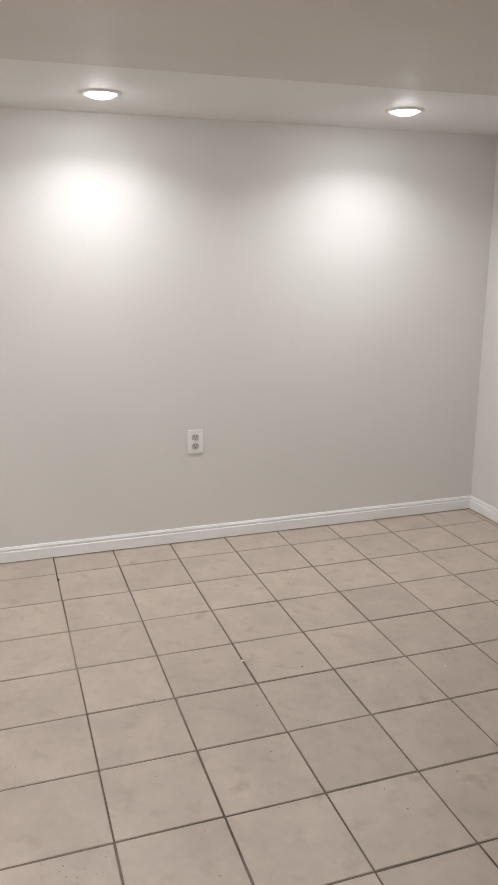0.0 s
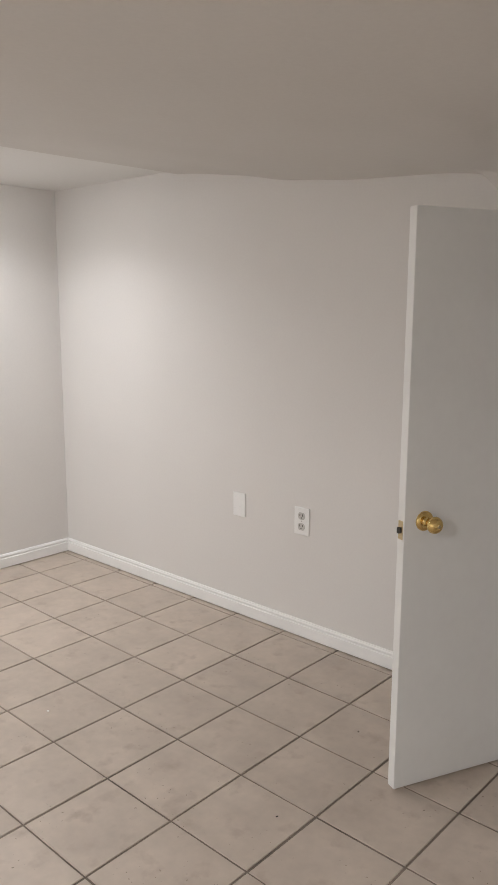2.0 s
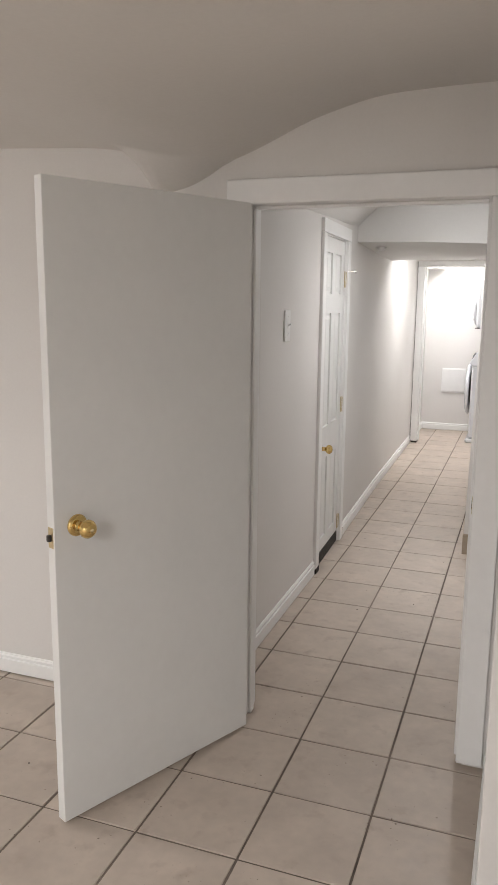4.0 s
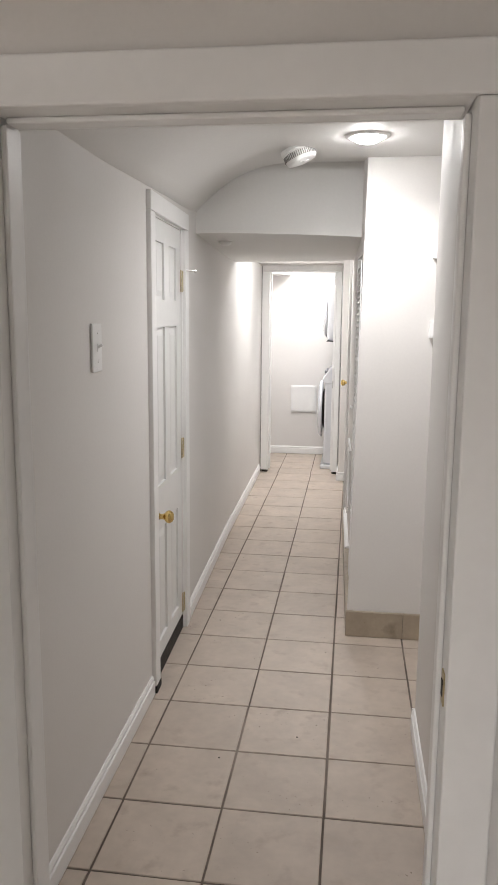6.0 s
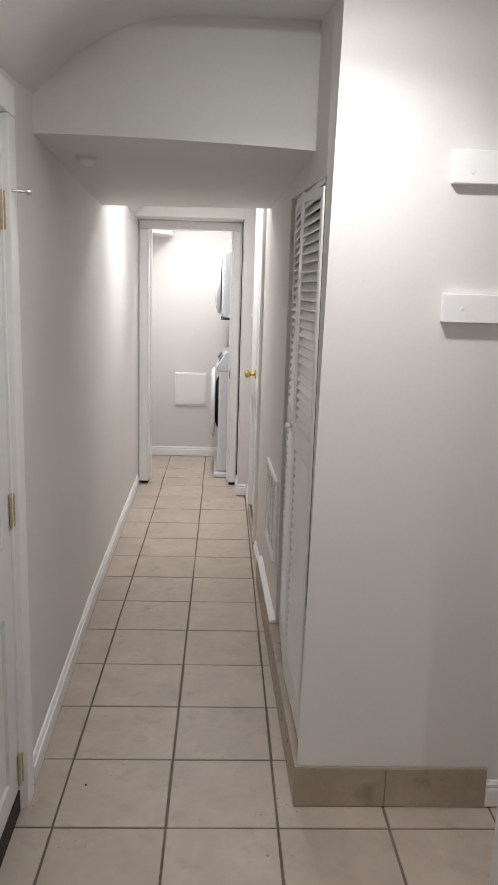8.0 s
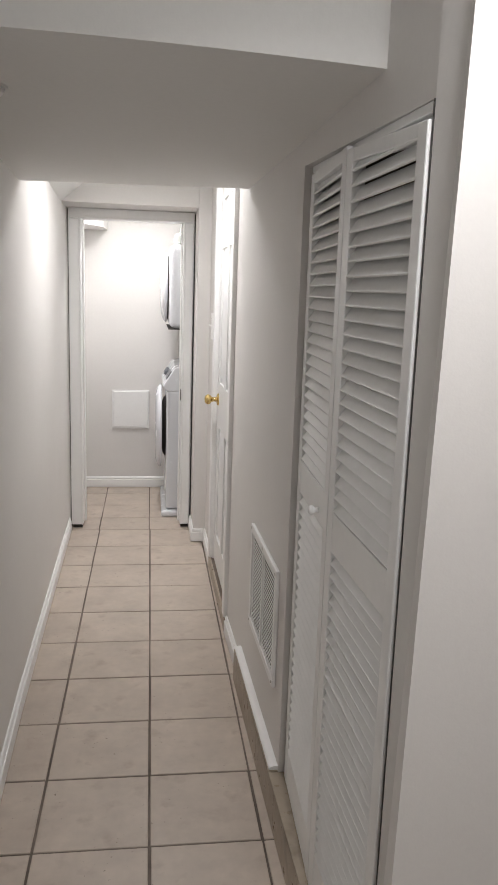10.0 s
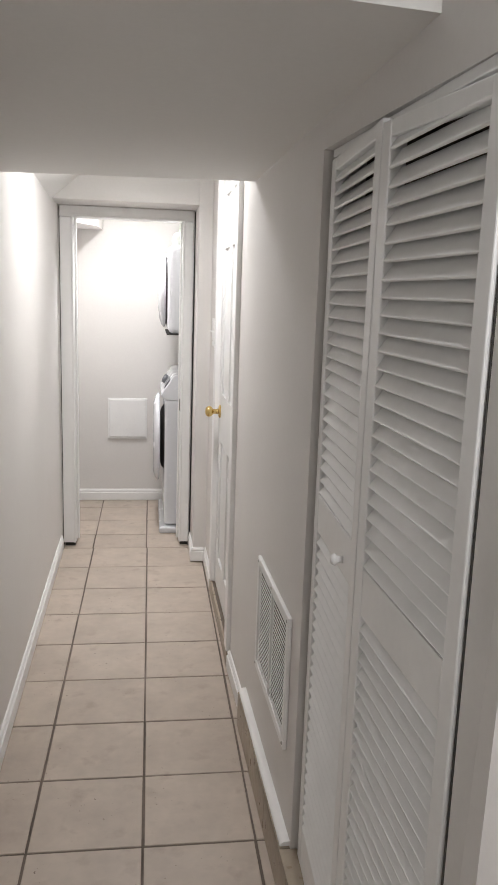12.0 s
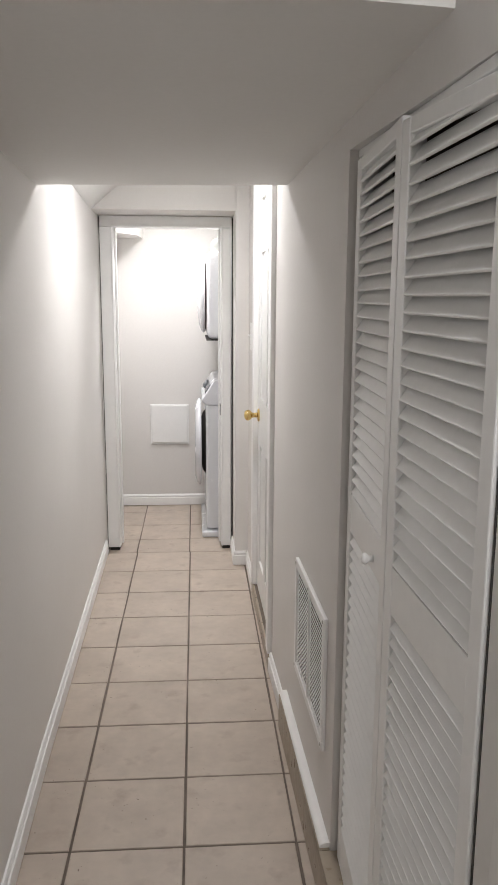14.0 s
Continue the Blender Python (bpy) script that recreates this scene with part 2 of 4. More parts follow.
solid("wall_right_near", boxes((0.657, 0.79, -1.47, -0.085, -0.05, TOP), bevel=0.004), WALL)
solid("wall_nook_south", boxes((0.79, 1.6, -0.19, -0.085, -0.05, TOP)), WALL)
solid("wall_nook_east", boxes((1.6, 1.72, -0.15, 3.1, -0.05, TOP)), WALL)
yc, yd = LOUVRE_Y
nook_wall = prism([(right_x(0.76), 0.768), (1.6, 0.768), (1.6, 0.85), (right_x(yc), yc)], -0.05, TOP)
for v in nook_wall.verts:
    if v.co.x < 1.0 and v.co.y < 0.8:
        v.co.x += 0.012 if v.co.z > 0 else -0.027
solid("wall_nook_north", nook_wall, WALL)
louvre_head = prism([(right_x(yc), yc), (right_x(yc) + 0.10, yc), (right_x(yd) + 0.10, yd), (right_x(yd), yd)], 1.902, TOP)
for v in louvre_head.verts:
    if v.co.z < 2.0 and v.co.y < 1.2:
        v.co.z = 1.866
solid("wall_over_louvre_door", louvre_head, WALL)
ye, yf = R_DOOR
solid("wall_right_vent", prism([(right_x(yd), yd), (right_x(yd) + 0.10, yd), (right_x(ye) + 0.10, ye), (right_x(ye), ye), (right_x(2.62), 2.62)], -0.05, TOP), WALL)
solid("wall_right_over_door", prism([(right_x(ye), ye), (right_x(ye) + 0.10, ye), (right_x(yf) + 0.10, yf), (right_x(yf), yf)], 2.165, TOP), WALL)
solid("wall_right_far", prism([(right_x(yf), yf), (right_x(yf) + 0.10, yf), (right_x(STUB_Y) + 0.10, STUB_Y), (right_x(STUB_Y), STUB_Y)], -0.05, TOP), WALL)
solid("wall_right_closet", boxes((0.62, 0.70, ye - 0.1, yf + 0.1, -0.05, TOP)), WALL)
solid("wall_closet_north", boxes((0.47, 1.6, 1.80, 1.88, -0.05, TOP)), CLOSET_SHADE)
solid("wall_closet_back", boxes((1.05, 1.13, 0.85, 1.92, -0.05, TOP)), CLOSET_SHADE)
solid("wall_laundry_stub", boxes((0.272, 1.1, STUB_Y, 4.80, -0.05, TOP), bevel=0.003), WALL)
solid("wall_laundry_header", boxes((-0.66, 0.272, STUB_Y, 4.80, 2.052, TOP)), WALL)
solid("wall_over_laundry_door", boxes((-0.66, 0.272, 4.708, 4.795, 2.010, 2.06)), WALL)
solid("wall_laundry_back", boxes((-0.75, 1.1, BACK_Y, BACK_Y + 0.12, -0.05, TOP)), WALL)
solid("wall_laundry_east", boxes((1.0, 1.1, 4.80, BACK_Y, -0.05, TOP)), WALL)

# ceilings
solid("ceiling_strip", boxes((BACK_X - 0.05, -2.42, -6.6, DOOR_Y + 0.02, STRIP_Z, TOP + 0.05)), WHITE_CEIL)
NEAR_WALL = [(-2.42, 2.296), (-2.26, 2.280), (-2.0, 2.245), (-1.65, 2.185), (-1.25, 2.150), (-0.86, 2.134), (-0.70, 2.112), (-0.50, 2.065), (-0.40, 2.045), (-0.31, 2.055), (-0.20, 2.10), (0.0, 2.185), (0.2, 2.235), (0.46, 2.245), (2.0, 2.245)]
FAR_OFF = [(-2.42, 2.290), (-1.9, 2.24), (-1.2, 2.17), (-0.5, 2.12), (0.1, 2.09), (0.6, 2.15), (1.2, 2.24), (2.0, 2.25)]
FOLD = [(-0.700, 0.0), (-0.690, -0.004), (-0.60, -0.112), (-0.56, -0.120), (-0.45, -0.070), (-0.34, -0.010), (-0.29, 0.0)]


def straight(x, table):
    """Straight interpolation in a table of (x, value), flat beyond its ends."""
    if x <= table[0][0] or x >= table[-1][0]:
        return 0.0
    for (x0, v0), (x1, v1) in zip(table, table[1:]):
        if x <= x1:
            return v0 + (v1 - v0) * (x - x0) / (x1 - x0)


def room_height(x, y):
    k = eased((DOOR_Y - y) / 1.1)
    spread = (-0.07, -0.035, 0.0, 0.035, 0.07)
    near = sum(along(max(x + d, -2.42), NEAR_WALL) for d in spread) / 5
    far = sum(along(max(x + d * 3, -2.42), FAR_OFF) for d in spread) / 5
    fold = straight(x, FOLD) * max(0.0, 1 - max(0.0, DOOR_Y - y) / 0.16)
    return near * (1 - k) + far * k + fold


room_xs = steps(-2.42, -0.80, 34) + steps(-0.78, -0.26, 52) + steps(-0.22, 1.95, 44)
room_ys = steps(-6.6, -2.3, 50) + steps(-2.26, -1.80, 20) + steps(-1.79, DOOR_Y + 0.02, 18)
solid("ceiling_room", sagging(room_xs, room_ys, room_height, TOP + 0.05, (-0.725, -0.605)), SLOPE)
LEFT_EDGE = [(-1.5, 2.075), (-0.9, 2.05), (-0.48, 2.042), (0.0, 2.050), (0.6, 2.068), (1.25, 2.10)]


def hall_height(x, y):
    u = min(1.0, max(0.0, (x - left_x(y)) / 0.52))
    plateau = 2.283 + 0.052 * eased((y - 0.72) / 0.45)
    low = along(y, LEFT_EDGE)
    return low + (plateau - low) * (1 - (1 - u) ** 2.4)


solid("ceiling_hall", sagging(steps(-0.55, 1.65, 60), steps(-1.5, 1.25, 40), hall_height, TOP + 0.05), WHITE_CEIL)


def drop_height(x, y):
    k = (y - 1.125) / 1.645
    u = (x + 0.45) / 0.9
    front = 1.993 - 0.025 * u * u
    return front * (1 - k) + (1.955 + 0.012 * u) * k


solid("ceiling_drop", sagging(steps(-0.56, 0.56, 20), steps(1.125, 2.77, 16), drop_height, TOP + 0.04), WHITE_CEIL)


def end_height(x, y):
    u = min(1.0, max(0.0, (x - left_x(y)) / 0.42))
    low = 2.10 - 0.05 * eased((y - 2.75) / 1.6)
    return low + (END_Z - low) * (1 - (1 - u) ** 1.6)


solid("ceiling_end", sagging(steps(-0.62, 0.55, 36), steps(2.77, 4.40, 30), end_height, TOP + 0.05), WHITE_CEIL)
solid("ceiling_laundry", boxes((-0.72, 1.1, 4.78, BACK_Y + 0.05, END_Z, TOP + 0.05)), WHITE_CEIL)
solid("ceiling_closet", boxes((0.5, 1.65, 0.80, 1.96, 2.35, TOP + 0.03)), CLOSET_SHADE)

# ---------------------------------------------------------------- skirting boards
SKIRT = [(0, 0.005), (0.015, 0.005), (0.015, 0.060), (0.0135, 0.063), (0.0085, 0.064), (0.0085, 0.069), (0.011, 0.072), (0.011, 0.078), (0.008, 0.082), (0.006, 0.087), (0, 0.088)]


solid("baseboard_west", run_profile(SKIRT, (BACK_X, -6.6), (BACK_X, DOOR_Y), False), TRIM)
solid("baseboard_room_north", run_profile(SKIRT, (BACK_X + 0.013, DOOR_Y), (-0.318, DOOR_Y), False), TRIM)
solid("baseboard_room_return", run_profile(SKIRT, (0.662, DOOR_Y - 0.018), (0.662, -2.42), False), TRIM)
solid("baseboard_left_near", run_profile(SKIRT, (left_x(-1.47), -1.47), (left_x(0.03), 0.03), False), TRIM)
solid("baseboard_left_mid", run_profile(SKIRT, (left_x(0.85), 0.85), (left_x(2.4), 2.4), False), TRIM)
solid("baseboard_left_far", run_profile(SKIRT, (left_x(2.4), 2.4), (left_x(4.62), 4.62), False), TRIM)
solid("baseboard_right_near", run_profile(SKIRT, (0.657, -1.47), (0.657, -0.085), True), TRIM)
solid("baseboard_nook_south", run_profile(SKIRT, (0.645, -0.085), (1.6, -0.085), True), TRIM)
solid("baseboard_nook_north", run_profile(SKIRT, (0.975, 0.768), (1.6, 0.768), False), TRIM)
solid("baseboard_right_vent", run_profile(SKIRT, (right_x(2.62), 2.62), (right_x(3.03), 3.03), True), TRIM)
solid("baseboard_right_far", run_profile(SKIRT, (right_x(3.93), 3.93), (right_x(STUB_Y), STUB_Y), True), TRIM)
solid("baseboard_stub", run_profile(SKIRT, (0.262, STUB_Y), (right_x(STUB_Y) - 0.013, STUB_Y), False), TRIM)
solid("baseboard_stub_side", run_profile(SKIRT, (0.272, STUB_Y - 0.012), (0.272, LAUNDRY_Y - 0.02), True), TRIM)
solid("baseboard_laundry_back", run_profile(SKIRT, (left_x(BACK_Y), BACK_Y), (1.0, BACK_Y), False), TRIM)
solid("baseboard_laundry_left", run_profile(SKIRT, (left_x(4.82), 4.82), (left_x(BACK_Y), BACK_Y), False), TRIM)

# ---------------------------------------------------------------- doors
def knob_profile():
    return [(0.0, 0.076), (0.013, 0.075), (0.021, 0.070), (0.0270, 0.061), (0.0275, 0.053), (0.023, 0.044), (0.014, 0.037), (0.0115, 0.026), (0.013, 0.012), (0.020, 0.008)]


def add_knob(parent, u, z, v=0.0, side=1, keyed=False):
    """A turned brass knob on its rose, standing out along +v (side 1) or -v."""
    m = pose(u, v, z, -90 * side)
    knob = part("knob", lathe(knob_profile(), m), BRASS, parent, "polished brass round door knob", smooth=True)
    part("rose", lathe([(0.0, 0.0), (0.033, 0.0), (0.033, 0.003), (0.029, 0.008), (0.018, 0.011), (0.0, 0.011)], m), BRASS, knob, smooth=True)
    if keyed:
        part("lock_button", lathe([(0.0, 0.080), (0.005, 0.079), (0.006, 0.074), (0.0, 0.074)], m, 16), WORN_BRASS, knob, smooth=True)
    return knob


def add_hinge(parent, u, z, v, stop=False):
    """A brass butt hinge: a leaf against the frame, a turned pin and its tips."""
    bm = boxes((u - 0.003, u + 0.020, v - 0.001, v + 0.003, z - 0.050, z + 0.050), bevel=0.0008, seg=1)
    hinge = part("hinge", bm, WORN_BRASS, parent, "dull brass butt hinge")
    pin = lathe([(0.0, -0.052), (0.004, -0.050), (0.0052, -0.044), (0.0052, 0.044), (0.004, 0.050), (0.0, 0.053)], pose(u - 0.006, v + 0.006, z), 14)
    part("pin", pin, WORN_BRASS, hinge, smooth=True)
    for dz in (-0.03, 0.0, 0.03):
        part("screw", lathe([(0.0, 0.0015), (0.0035, 0.001), (0.004, 0.0)], pose(u + 0.009, v + 0.003, z + dz, -90), 10), STEEL, hinge)
    if stop:
        arm = lathe([(0.0, 0.0), (0.0035, 0.0), (0.0035, 0.055), (0.008, 0.056), (0.008, 0.064), (0.0, 0.065)], pose(u - 0.008, v + 0.008, z + 0.05, -90, 0, 30), 12)
        part("hinge_stop", arm, STEEL, hinge, "steel hinge-pin door stop")
    return hinge


def raised_panel(u0, u1, z0, z1, v):
    """A raised field with sloped edges, sunk in its recess."""
    bm = bmesh.new()
    s = 0.024
    outer = [bm.verts.new(p) for p in ((u0, v, z0), (u1, v, z0), (u1, v, z1), (u0, v, z1))]
    inner = [bm.verts.new(p) for p in ((u0 + s, v + 0.007, z0 + s), (u1 - s, v + 0.007, z0 + s), (u1 - s, v + 0.007, z1 - s), (u0 + s, v + 0.007, z1 - s))]
    back = [bm.verts.new((p.co.x, v - 0.003, p.co.z)) for p in outer]
    bm.faces.new(inner)
    bm.faces.new(back[::-1])
    for i in range(4):
        k = (i + 1) % 4
        bm.faces.new((outer[i], outer[k], inner[k], inner[i]))
        bm.faces.new((back[i], back[k], outer[k], outer[i]))
    return bm


def framed_leaf(u0, u1, z0, z1, v0, v1, holes):
    """A door leaf whose face has a sloped recess for each hole (u0, u1, z0, z1)."""
    bm = bmesh.new()
    us = sorted({u0, u1, *[h[0] for h in holes], *[h[1] for h in holes]})
    zs = sorted({z0, z1, *[h[2] for h in holes], *[h[3] for h in holes]})
    grid = [[bm.verts.new((u, v1, z)) for u in us] for z in zs]
    sunk = []
    for j in range(len(zs) - 1):
        for i in range(len(us) - 1):
            f = bm.faces.new((grid[j][i], grid[j][i + 1], grid[j + 1][i + 1], grid[j + 1][i]))
            cu, cz = (us[i] + us[i + 1]) / 2, (zs[j] + zs[j + 1]) / 2
            if any(h[0] < cu < h[1] and h[2] < cz < h[3] for h in holes):
                sunk.append(f)
    bmesh.ops.inset_individual(bm, faces=sunk, thickness=0.012, depth=0.0)
    moved = {v for f in sunk for v in f.verts}
    for v in moved:
        v.co.y -= 0.010
    add_box(bm, u0, u1, v0, v1 - 0.012, z0, z1)
    for a, b in (((u0, z0), (u1, z0)), ((u1, z0), (u1, z1)), ((u1, z1), (u0, z1)), ((u0, z1), (u0, z0))):
        bm.faces.new([bm.verts.new(p) for p in ((a[0], v1, a[1]), (b[0], v1, b[1]), (b[0], v1 - 0.014, b[1]), (a[0], v1 - 0.014, a[1]))])
    return bm


CASING = 0.072


def add_casing(parent, u0, u1, top, width=CASING, v=0.0, foot=0.0, left=True, right=True, deep=0.018):
    """Flat casing boards with eased edges round an opening."""
    if left:
        part("casing", boxes((u0 - width, u0 + 0.004, v - 0.012, v + deep, foot, top - 0.004), bevel=0.004), TRIM, parent)
    if right:
        part("casing", boxes((u1 - 0.004, u1 + width, v - 0.012, v + deep, foot, top - 0.004), bevel=0.004), TRIM, parent)
    part("casing", boxes((u0 - width, u1 + width, v - 0.012, v + deep + 0.001, top - 0.003, top + width), bevel=0.004), TRIM, parent)


def add_jambs(parent, u0, u1, top, v0, v1, thick=0.019, foot=0.0):
    for a, b in ((u0, u0 + thick), (u1 - thick, u1)):
        part("jamb", boxes((a, b, v0, v1, foot, top), bevel=0.002), TRIM, parent)
    part("jamb", boxes((u0 + thick, u1 - thick, v0, v1, top - thick, top), bevel=0.002), TRIM, parent)


def panel_door(name, m, width, z0, z1, label, knob_z, rows, stop=False, sweep=False, foot=0.0, back=0.062):
    """A six-panel door in its frame. Own axes: u along the wall with the hinges at -u, v out of the wall."""
    d = thing(name, m, label, "door", kind="structure")
    h = width / 2
    add_casing(d, -h, h, z1 + 0.006, foot=foot)
    add_jambs(d, -h - 0.002, h + 0.002, z1 + 0.008, -0.115, 0.0, 0.012, foot)
    a, b = -h + 0.012, h - 0.012
    tall = z1 - z0
    st = 0.095 if width < 0.7 else 0.11
    mid = 0.09
    cols = ((a + st, -mid / 2), (mid / 2, b - st))
    holes = [(c0, c1, r0, r1) for c0, c1 in cols for r0, r1 in rows]
    leaf = part("leaf", framed_leaf(a, b, z0, z1, -0.045, -0.008, holes), DOOR_WHITE, d, "white six-panel door leaf")
    for c0, c1, r0, r1 in holes:
        part("panel", raised_panel(c0 + 0.014, c1 - 0.014, r0 + 0.014, r1 - 0.014, -0.018), DOOR_WHITE, leaf)
    add_knob(d, b - back, knob_z, -0.008)
    part("latch_plate", boxes((b - 0.001, b + 0.0115, -0.034, -0.010, knob_z - 0.028, knob_z + 0.028), bevel=0.001, seg=1), STEEL, d)
    for k, z in enumerate((z1 - 0.235, z0 + 0.455 * tall, z0 + 0.07)):
        add_hinge(d, a - 0.006, z, -0.004, stop and k == 0)
    if sweep:
        part("door_sweep", boxes((a + 0.003, b + 0.004, -0.042, -0.004, 0.001, z0 + 0.004), bevel=0.004), DARK, d, "black rubber sweep under the door")
        part("casing_foot", boxes((b + 0.006, h + CASING + 0.001, -0.010, 0.0205, 0.001, 0.034), bevel=0.002), DARK, d, "black strip over the foot of the door casing")
    return d


# closet door in the left wall: hinges away from the room, knob toward it
yc0 = (L_DOOR[0] + L_DOOR[1]) / 2
turn_left = math.degrees(math.atan2(-1.0, 0.0267))
panel_door("door_1", Matrix.Translation((left_x(yc0) + 0.001, yc0, 0)) @ pose(0, 0, 0, 0, 0, turn_left), 0.63, 0.070, 1.968,
           "closed white six-panel closet door with brass knob", 0.735, ((0.15, 0.655), (0.850, 1.525), (1.640, 1.875)), stop=True, sweep=True, back=0.050)
# door in the right wall near the end
yc1 = (R_DOOR[0] + R_DOOR[1]) / 2
turn_right = math.degrees(math.atan2(1.0, -0.022))
turn_end = math.degrees(math.atan2(1.0, -0.0075))
panel_door("door_2", Matrix.Translation((right_x(yc1), yc1, 0)) @ pose(0, 0, 0, 0, 0, turn_end), 0.75, 0.085, 2.13,
           "closed white six-panel door above a tile kerb", 1.0, ((0.245, 0.855), (1.095, 1.79), (1.91, 2.035)), foot=0.076)

# frame and open leaf of the room door
room_frame = thing("door_3", pose(0.176, DOOR_Y, 0), "white door frame round an open doorway", "door frame", kind="structure")
F = lambda *r, **k: part(k.pop("name"), boxes(*r, bevel=0.004), TRIM, room_frame, local=False)
F((-0.317, -0.246, DOOR_Y - 0.018, DOOR_Y, 0.012, 1.914), name="casing")
F((0.553, 0.640, DOOR_Y - 0.018, DOOR_Y, 0.014, 1.914), name="casing")
F((-0.317, 0.640, DOOR_Y - 0.019, DOOR_Y, 1.915, 1.996), name="casing")
F((-0.26, -0.243, DOOR_Y, -1.47, 0.0, 1.935), name="jamb")
F((0.553, 0.572, DOOR_Y, -1.47, 0.0, 1.935), name="jamb")
F((-0.243, 0.553, DOOR_Y, -1.47, 1.916, 1.935), name="jamb")
F((-0.243, -0.232, -1.55, -1.51, 0.0, 1.905), name="door_stop")
F((0.542, 0.553, -1.55, -1.51, 0.0, 1.905), name="door_stop")
F((-0.232, 0.542, -1.55, -1.51, 1.905, 1.916), name="door_stop")
F((0.555, 0.640, -1.47, -1.455, 0.0, 1.914), name="casing")
F((-0.300, 0.640, -1.47, -1.455, 1.915, 1.99), name="casing")
F((-0.300, -0.246, -1.47, -1.455, 0.0, 1.914), name="casing")
strike = part("strike_plate", boxes((0.5505, 0.5535, -1.592, -1.562, 0.905, 0.965), bevel=0.001, seg=1), WORN_BRASS, room_frame, "worn brass strike plate", local=False)
part("strike_hole", boxes((0.549, 0.5515, -1.584, -1.570, 0.92, 0.95)), SLOT, strike, local=False)

hx, hy = -0.213, -1.648
leaf_turn = math.degrees(math.atan2(-2.372 + 1.648, -0.545 + 0.213))
open_door = thing("open_door", pose(hx, hy, 0.012, 0, 0, leaf_turn), "open white flush door with polished brass knob", "door")
slab = part("slab", boxes((0.0, 0.790, -0.036, 0.0, 0.0, 1.903), bevel=0.0025), DOOR_WHITE, open_door)
kn = add_knob(open_door, 0.714, 0.933, 0.0, 1, keyed=True)
add_knob(open_door, 0.714, 0.933, -0.036, -1)
latch = part("latch_face", boxes((0.7895, 0.7915, -0.031, -0.006, 0.875, 0.937), bevel=0.0008, seg=1), WORN_BRASS, open_door, "worn brass latch plate")
part("latch_bolt", boxes((0.791, 0.803, -0.024, -0.012, 0.896, 0.916), bevel=0.003), SLOT, latch)
for z in (0.22, 0.95, 1.70):
    add_hinge(open_door, 0.004, z, -0.037)

# laundry doorway
frame_l = thing("door_4", pose(-0.12, LAUNDRY_Y, 0), "white door frame of the laundry opening", "door frame", kind="structure")
G = lambda *r, **k: part(k.pop("name"), boxes(*r, bevel=0.004), k.pop("m", TRIM), frame_l, local=False)
G((-0.515, -0.440, LAUNDRY_Y - 0.018, LAUNDRY_Y, 0.022, 1.985), name="casing")
G((0.198, 0.258, LAUNDRY_Y - 0.018, LAUNDRY_Y, 0.022, 1.985), name="casing")
G((-0.515, 0.262, LAUNDRY_Y - 0.019, LAUNDRY_Y, 1.986, 2.050), name="casing")
G((-0.452, -0.440, LAUNDRY_Y - 0.023, LAUNDRY_Y - 0.016, 0.022, 1.987), name="casing_bead")
G((0.198, 0.210, LAUNDRY_Y - 0.023, LAUNDRY_Y - 0.016, 0.022, 1.987), name="casing_bead")
G((-0.452, 0.210, LAUNDRY_Y - 0.024, LAUNDRY_Y - 0.017, 1.988, 2.000), name="casing_bead")
G((-0.515, -0.438, LAUNDRY_Y, 4.81, 0.022, 2.01), name="jamb")
G((0.196, 0.262, LAUNDRY_Y, 4.81, 0.022, 2.01), name="jamb")
G((-0.438, 0.196, LAUNDRY_Y, 4.81, 1.988, 2.01), name="jamb")
G((-0.438, -0.426, 4.75, 4.79, 0.022, 1.985), name="door_stop")
G((0.184, 0.196, 4.75, 4.79, 0.022, 1.985), name="door_stop")
# black blocks put in as the shaded gap under the casing feet
G((-0.505, -0.445, LAUNDRY_Y - 0.012, 4.80, 0.0, 0.021), name="rubber_foot", m=DARK)
G((0.205, 0.255, LAUNDRY_Y - 0.012, 4.80, 0.0, 0.021), name="rubber_foot", m=DARK)
G((0.1935, 0.1965, 4.700, 4.735, 0.86, 0.93), name="strike_plate", m=SLOT)
G((-0.66, -0.519, LAUNDRY_Y - 0.006, 4.80, 0.0, 2.06), name="wall_lining", m=WALL)
# solid black strips paint the shade in the gaps beside the casing
G((-0.519, -0.516, LAUNDRY_Y - 0.004, LAUNDRY_Y + 0.05, 0.0, 2.045), name="gap", m=SLOT)
G((0.2665, 0.2715, LAUNDRY_Y - 0.004, LAUNDRY_Y + 0.05, 0.0, 2.045), name="gap", m=SLOT)


